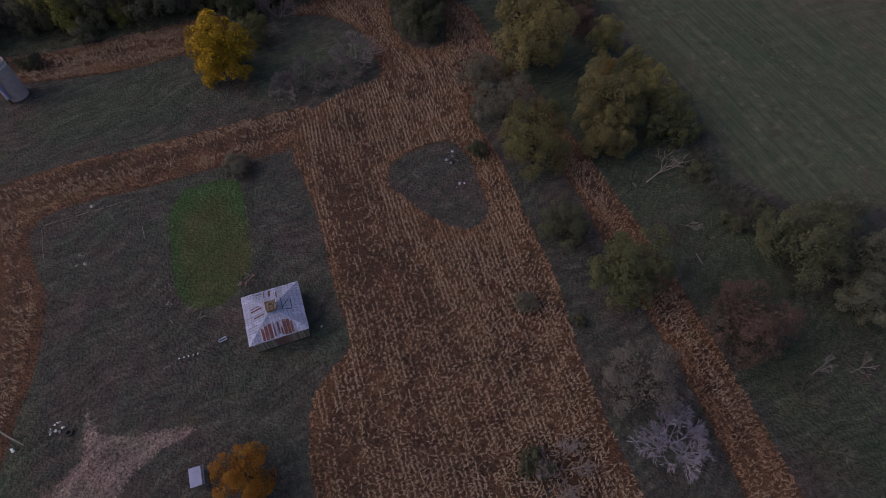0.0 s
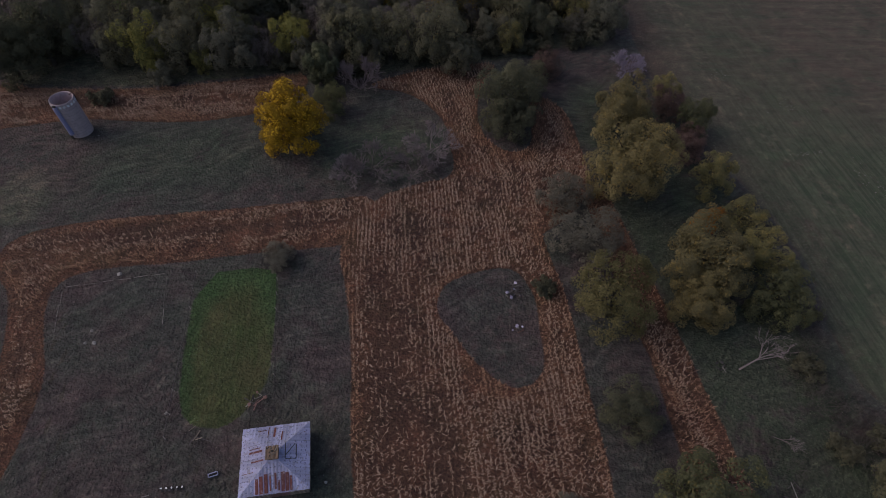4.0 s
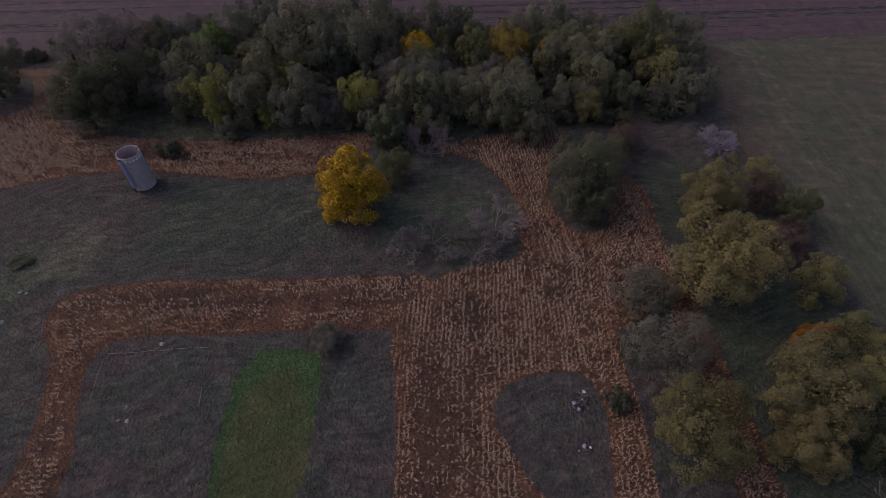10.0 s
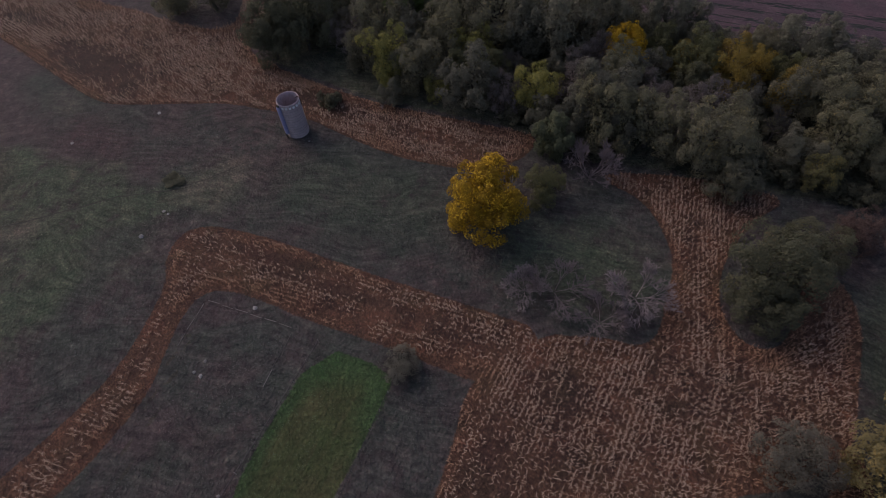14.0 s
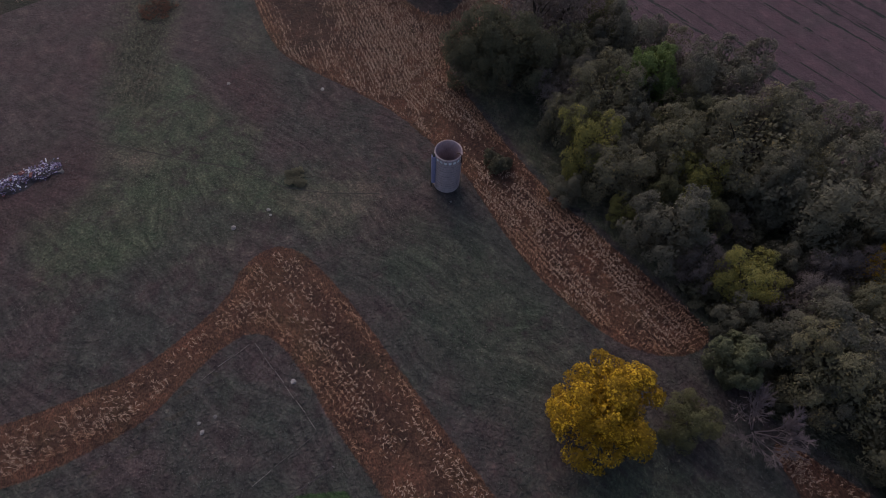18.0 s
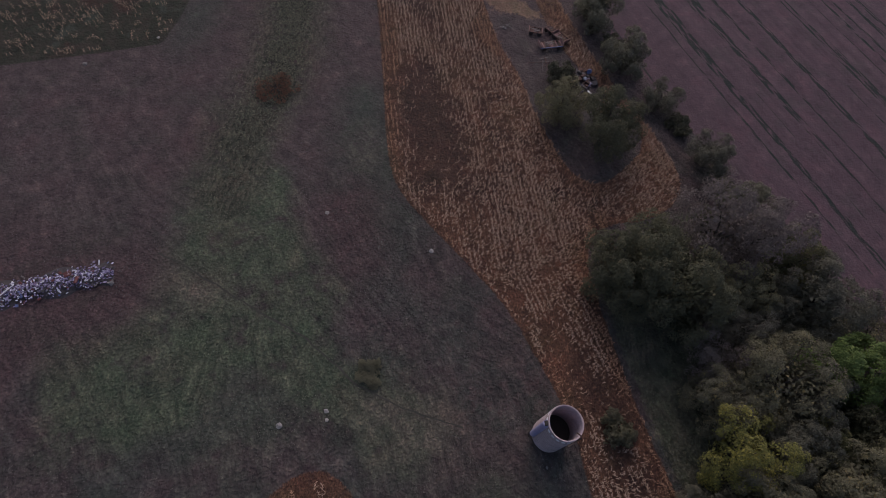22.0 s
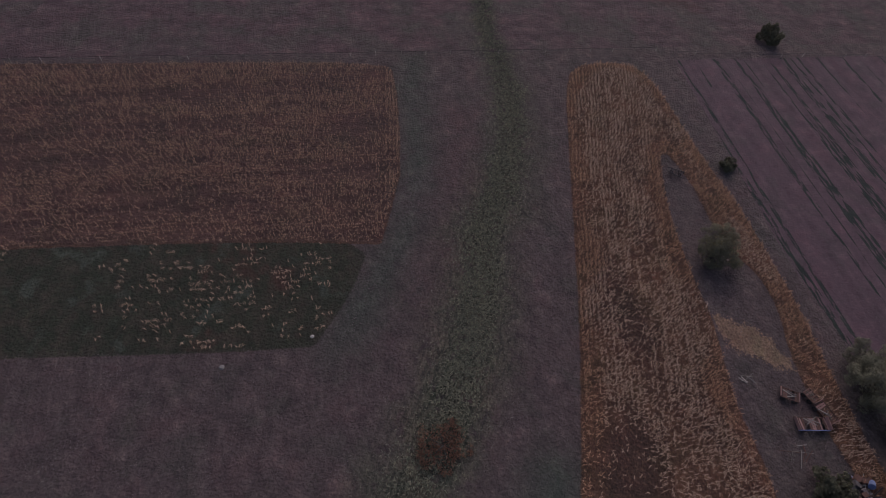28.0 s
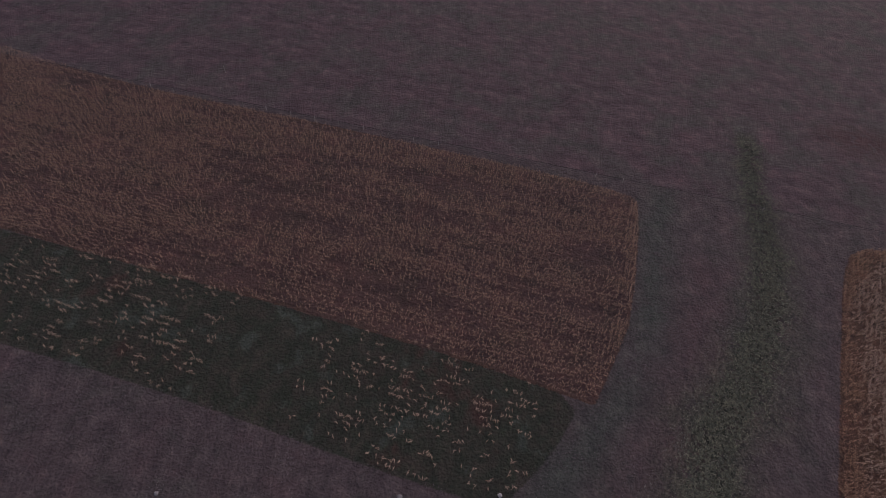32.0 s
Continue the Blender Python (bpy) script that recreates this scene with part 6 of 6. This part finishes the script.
def rubbish_heap():
    """A long low dump: a dark mound with pale scraps on it."""
    heap = thing("rubbish_heap", pose(-97.9, 66.0, 0, 0, 0, 86), "long low heap of white and lilac rubbish on dead grass", "rubbish heap")
    rng = np.random.default_rng(77)
    bm = bmesh.new()
    bmesh.ops.create_grid(bm, x_segments=36, y_segments=12, size=1)
    for v in bm.verts:
        x, y = v.co.x * 9.4, v.co.y * 2.7
        h = max(0.0, 1 - abs(v.co.x) ** 2.5) * max(0.0, 1 - v.co.y ** 2)
        v.co = (x, y * (0.8 + 0.25 * math.sin(x * 0.8)), 0.75 * h * (0.7 + 0.6 * noise.noise(Vector((x * 0.7, y, 3)))) - 0.12)
    part("mound", bm, M["charred"], heap, "dark base of ash and earth")
    kinds = [("cover", 0.24), ("white", 0.07), ("charred", 0.42), ("grey_wood", 0.14), ("rust", 0.08), ("blue_paint", 0.05)]
    shapes = [plank_mesh(0.75, 0.2, 0.06), plank_mesh(0.42, 0.34, 0.16), plank_mesh(0.3, 0.26, 0.2), plank_mesh(0.6, 0.5, 0.04)]
    meshes = {}
    for i in range(420):
        k = rng.random()
        for name, share in kinds:
            k -= share
            if k < 0:
                break
        u, v = rng.uniform(-1, 1), rng.normal(0, 0.42)
        if abs(v) > 1:
            continue
        s = int(rng.integers(4))
        if (name, s) not in meshes:
            meshes[(name, s)] = shapes[s].copy()
            meshes[(name, s)].materials.append(M[name])
        h = 0.75 * max(0, 1 - abs(u) ** 2.5) * max(0, 1 - v * v)
        part("scrap", meshes[(name, s)], None, heap, "", pose(u * 9.3, v * 2.4, 0.75 * h, rng.normal(0, 20), rng.normal(0, 20), rng.uniform(0, 360)) @ Matrix.Scale(rng.uniform(0.4, 1.05), 4))
    verts, faces = [], []
    for i in range(1150):
        u = rng.uniform(-1, 1)
        v = rng.normal(0, 0.45) * math.sqrt(1 - u ** 4)
        if abs(v) < 1:
            h = 0.75 * max(0, 1 - abs(u) ** 2.5) * max(0, 1 - v * v)
            at = pose(u * 9.2, v * 2.3, 0.8 * h, rng.normal(0, 20), rng.normal(0, 20), rng.uniform(0, 360))
            sx, sy, sz = rng.uniform(0.06, 0.18), rng.uniform(0.04, 0.1), rng.uniform(0.03, 0.11)
            k = len(verts)
            verts += [at @ Vector((x * sx, y * sy, z * sz)) for z in (0, 1) for x, y in ((-1, -1), (1, -1), (1, 1), (-1, 1))]
            faces += [(k + 4, k + 5, k + 6, k + 7)] + [(k + q, k + (q + 1) % 4, k + 4 + (q + 1) % 4, k + 4 + q) for q in range(4)]
    bits = mesh_of("small_scrap", verts, faces)
    tagged(part("small_scrap", bits, M["scraps"], heap, "small white, lilac and dark bits"), kind="stuff")
    part("ladder_frame", box(2.2, 0.12, 0.1, pose(-4.6, 0.3, 0.75, 0, 4, 40), 0.01), M["white"], heap, "long pale rail")
    part("red_panel", box(1.0, 0.8, 0.2, pose(3.2, 0.9, 0.55, 8, 5, 20), 0.03), M["rust"], heap, "rust-red panel")
    part("red_panel", box(1.2, 0.5, 0.2, pose(4.4, -0.4, 0.5, -6, 4, 70), 0.03), M["rust"], heap)


rubbish_heap()


# ---- old farm wagons and tools ----
def wheel_mesh(r, w):
    bm = bmesh.new()
    n = 20
    rings = [[bm.verts.new((x, q * math.cos(2 * math.pi * k / n), q * math.sin(2 * math.pi * k / n))) for k in range(n)] for x, q in ((-w / 2, r * 0.55), (-w / 2, r * 0.92), (0, r), (w / 2, r * 0.92), (w / 2, r * 0.55), (0, r * 0.5))]
    for a, b in zip(rings, rings[1:] + rings[:1]):
        for k in range(n):
            bm.faces.new((a[k], a[(k + 1) % n], b[(k + 1) % n], b[k]))
    return bm


def wagon(x, y, turn, length, width, label, high_ends, blue=False, seed=1):
    rng = np.random.default_rng(seed)
    ob = thing("farm_wagon", pose(x, y, 0, 0, 0, turn), label, "wagon")
    deck = 0.75
    for sy in (-1, 1):
        part("side_beam", box(length, 0.14, 0.2, pose(0, sy * width / 2, deck - 0.1), 0.02), M["blue_paint"] if blue and sy < 0 else M["iron"], ob)
    n = int(length / 0.34)
    for i in range(n):
        if rng.random() < 0.86:
            part("deck_board", box(0.27, width - 0.1, 0.05, pose(-length / 2 + (i + 0.5) * length / n, 0, deck + 0.02 * rng.random(), rng.normal(0, 1.5), 0, rng.normal(0, 3)), 0.01), M["iron"] if rng.random() < 0.85 else M["red_board"], ob)
    for sx in (-1, 1):
        part("end_rack", box(0.1, width, high_ends, pose(sx * length / 2, 0, deck), 0.02), M["red_board"], ob, "faded end board")
        for sy in (-1, 1):
            wheel = part("wheel", wheel_mesh(0.42, 0.22), M["rubber"], ob, "", pose(sx * length * 0.32, sy * (width / 2 + 0.02), 0.42, 0, 0, 90))
            hub = bmesh.new()
            tube(hub, [(-0.12, 0, 0), (0.12, 0, 0)], [0.2, 0.2], 10)
            part("hub", hub, M["iron"], wheel)
    tongue = bmesh.new()
    tube(tongue, [(length / 2, 0, 0.55), (length / 2 + 1.3, 0.1, 0.2)], [0.07, 0.05], 6)
    part("tongue", tongue, M["iron"], ob)
    for k in range(3):
        part("loose_plank", box(length * rng.uniform(0.3, 0.6), 0.14, 0.05, pose(rng.uniform(-0.6, 0.6), rng.uniform(-0.5, 0.5), deck + 0.08, 0, 0, rng.uniform(-40, 40)), 0.01), M["grey_wood"], ob, "loose pale plank")


wagon(-127.5, 164.1, 60, 2.9, 1.7, "small rusty box wagon in the clearing", 0.3, seed=3)
wagon(-122.6, 165.2, 82, 5.2, 2.0, "rusty hay wagon with pale end boards", 0.7, True, 4)
wagon(-124.0, 168.6, 15, 3.6, 2.0, "rusty flat wagon beside a hay wagon", 0.5, seed=5)
wagon(-126.9, 167.6, 20, 1.9, 1.5, "small dark wagon frame among old wagons", 0.2, seed=6)


def disc_harrow(x, y, turn):
    ob = thing("disc_harrow", pose(x, y, 0, 0, 0, turn), "dark iron disc harrow rusting in grass", "farm tool")
    for sx in (-1, 1):
        bm = bmesh.new()
        tube(bm, [(-1.8, sx * 0.6, 0.5), (1.8, sx * 0.6 + 0.4 * sx, 0.5)], [0.08, 0.08], 6)
        gang = part("gang_bar", bm, M["charred"], ob)
        for k in range(7):
            disc = bmesh.new()
            tube(disc, [(-0.03, 0, 0), (0.0, 0, 0), (0.03, 0, 0)], [0.08, 0.3, 0.26], 14)
            part("disc", disc, M["charred"], gang, "", pose(-1.6 + k * 0.53, sx * (0.6 + 0.06 * k), 0.3, 0, 0, 12 * sx))
        part("wheel", wheel_mesh(0.38, 0.2), M["charred"], ob, "dark iron wheel", pose(sx * 0.9, -0.1, 0.38, 0, 0, 70))
    bm = bmesh.new()
    tube(bm, [(0, -1.2, 0.5), (0, 1.2, 0.6), (0.2, 2.6, 0.3)], [0.09, 0.09, 0.06], 6)
    part("drawbar", bm, M["charred"], ob)


disc_harrow(-176.2, 165.2, 55)


def tyre(x, y, r, label):
    ob = part("tyre", wheel_mesh(r, 0.36), M["rubber"], None, at=pose(x, y, 0.12, 0, 90, 0))
    tagged(ob, label, "tyre")


tyre(-42.6, 41.9, 0.6, "old dark tractor tyre lying flat on grass")
tyre(20.1, 8.2, 0.55, "old tyre lying in a brush heap")


def trough(x, y, turn):
    ob = thing("trough", pose(x, y, 0, 0, 0, turn) @ Matrix.Scale(0.78, 4), "pale metal feed trough on bare grass", "trough")
    part("base", box(1.7, 0.6, 0.08, bevel=0.02), M["charred"], ob)
    for s in (-1, 1):
        part("side", box(1.7, 0.06, 0.4, pose(0, s * 0.3, 0.06), 0.01), M["sheet"], ob)
        part("end", box(0.06, 0.54, 0.4, pose(s * 0.82, 0, 0.06), 0.01), M["sheet"], ob)


trough(-19.1, 48.1, 8)


def fallen_pole():
    bm = bmesh.new()
    tube(bm, [(-53.6, 47.8, 0.2), (-51, 44.9, 0.25), (-48.9, 42.7, 0.1)], [0.14, 0.13, 0.1], 8)
    tagged(part("fallen_pole", bm, M["grey_wood"], None), "long grey pole lying at the corn's edge", "pole")
    scrap_pile("white_scrap", "white bits beside a fallen pole", "scrap heap", -50.4, 42.6, 0.5, 3, [("chunk", "white"), ("plank", "grey_wood")], 50, (0.6, 1.0), 0.1)


fallen_pole()


# ---- dead trees on the ground ----
def fallen_tree(x, y, toward, size, seed, label):
    rng = np.random.default_rng(seed)
    me = twigs_mesh("bare_limbs", M["pink_bark"], rng, size * 0.55, 1, 3, 4, size * 0.014, 0.9)
    at = pose(x, y, 0.25, 0, 0, toward) @ pose(0, 0, 0, 0, 82, 0) @ Matrix.Diagonal((0.3, 0.85, 1, 1))
    tree = thing("fallen_tree", at, label, "dead tree")
    part("limb", me, None, tree)


fallen_tree(63.9, 49.5, 14, 13.5, 61, "bleached dead tree lying across rough grass")
fallen_tree(63.4, 38.4, -40, 5.5, 62, "broken dead limbs lying by the tree row")
fallen_tree(64, 6.2, 10, 6.5, 63, "grey dead limbs lying in the grass")
fallen_tree(70.5, 4.2, -5, 6, 64, "dead tree top with pale branches")
fallen_tree(58.4, -3.6, -30, 5, 65, "dead limbs in green grass")
fallen_tree(-37, 141.5, -80, 4.5, 66, "thin dead tree leaning out of the wood")


# ---- pale crop residue on the eastern field ----
def residue():
    rng = np.random.default_rng(71)
    verts, faces = [], []
    for cx, cy, sx, sy, n in ((108, 94.6, 3, 0.6, 26), (116.6, 76, 1.4, 6, 90), (116.5, 65, 2.5, 3, 40), (114, 86, 1, 1.5, 10), (88, 176, 4, 1, 24), (100, 125, 2, 1, 14), (113, 110, 3, 1.5, 26)):
        for _ in range(n):
            x, y, s, a = rng.normal(cx, sx), rng.normal(cy, sy), rng.uniform(0.1, 0.34), rng.uniform(0, 6.28)
            k = len(verts)
            for t in range(3):
                verts.append((x + math.cos(a + t * 2.1) * s, y + math.sin(a + t * 2.1) * s * 0.6, 0.0))
            verts.append((x, y, 0.16))
            faces += [(k, k + 1, k + 3), (k + 1, k + 2, k + 3), (k + 2, k, k + 3)]
    tagged(new("crop_residue", mesh_of("crop_residue", verts, faces, M["grey_wood"])), "pale crop residue scattered on the sown field", "crop residue", kind="stuff")


residue()
stake = bmesh.new()
tube(stake, [(0, 0, -0.1), (0.1, 0, 1.2), (0.3, 0.1, 2.2)], [0.08, 0.07, 0.05], 6)
tagged(part("stake", stake, M["grey_wood"], None, at=pose(-230.6, 3.9, 0)), "lone pale stake in the pasture", "stake")
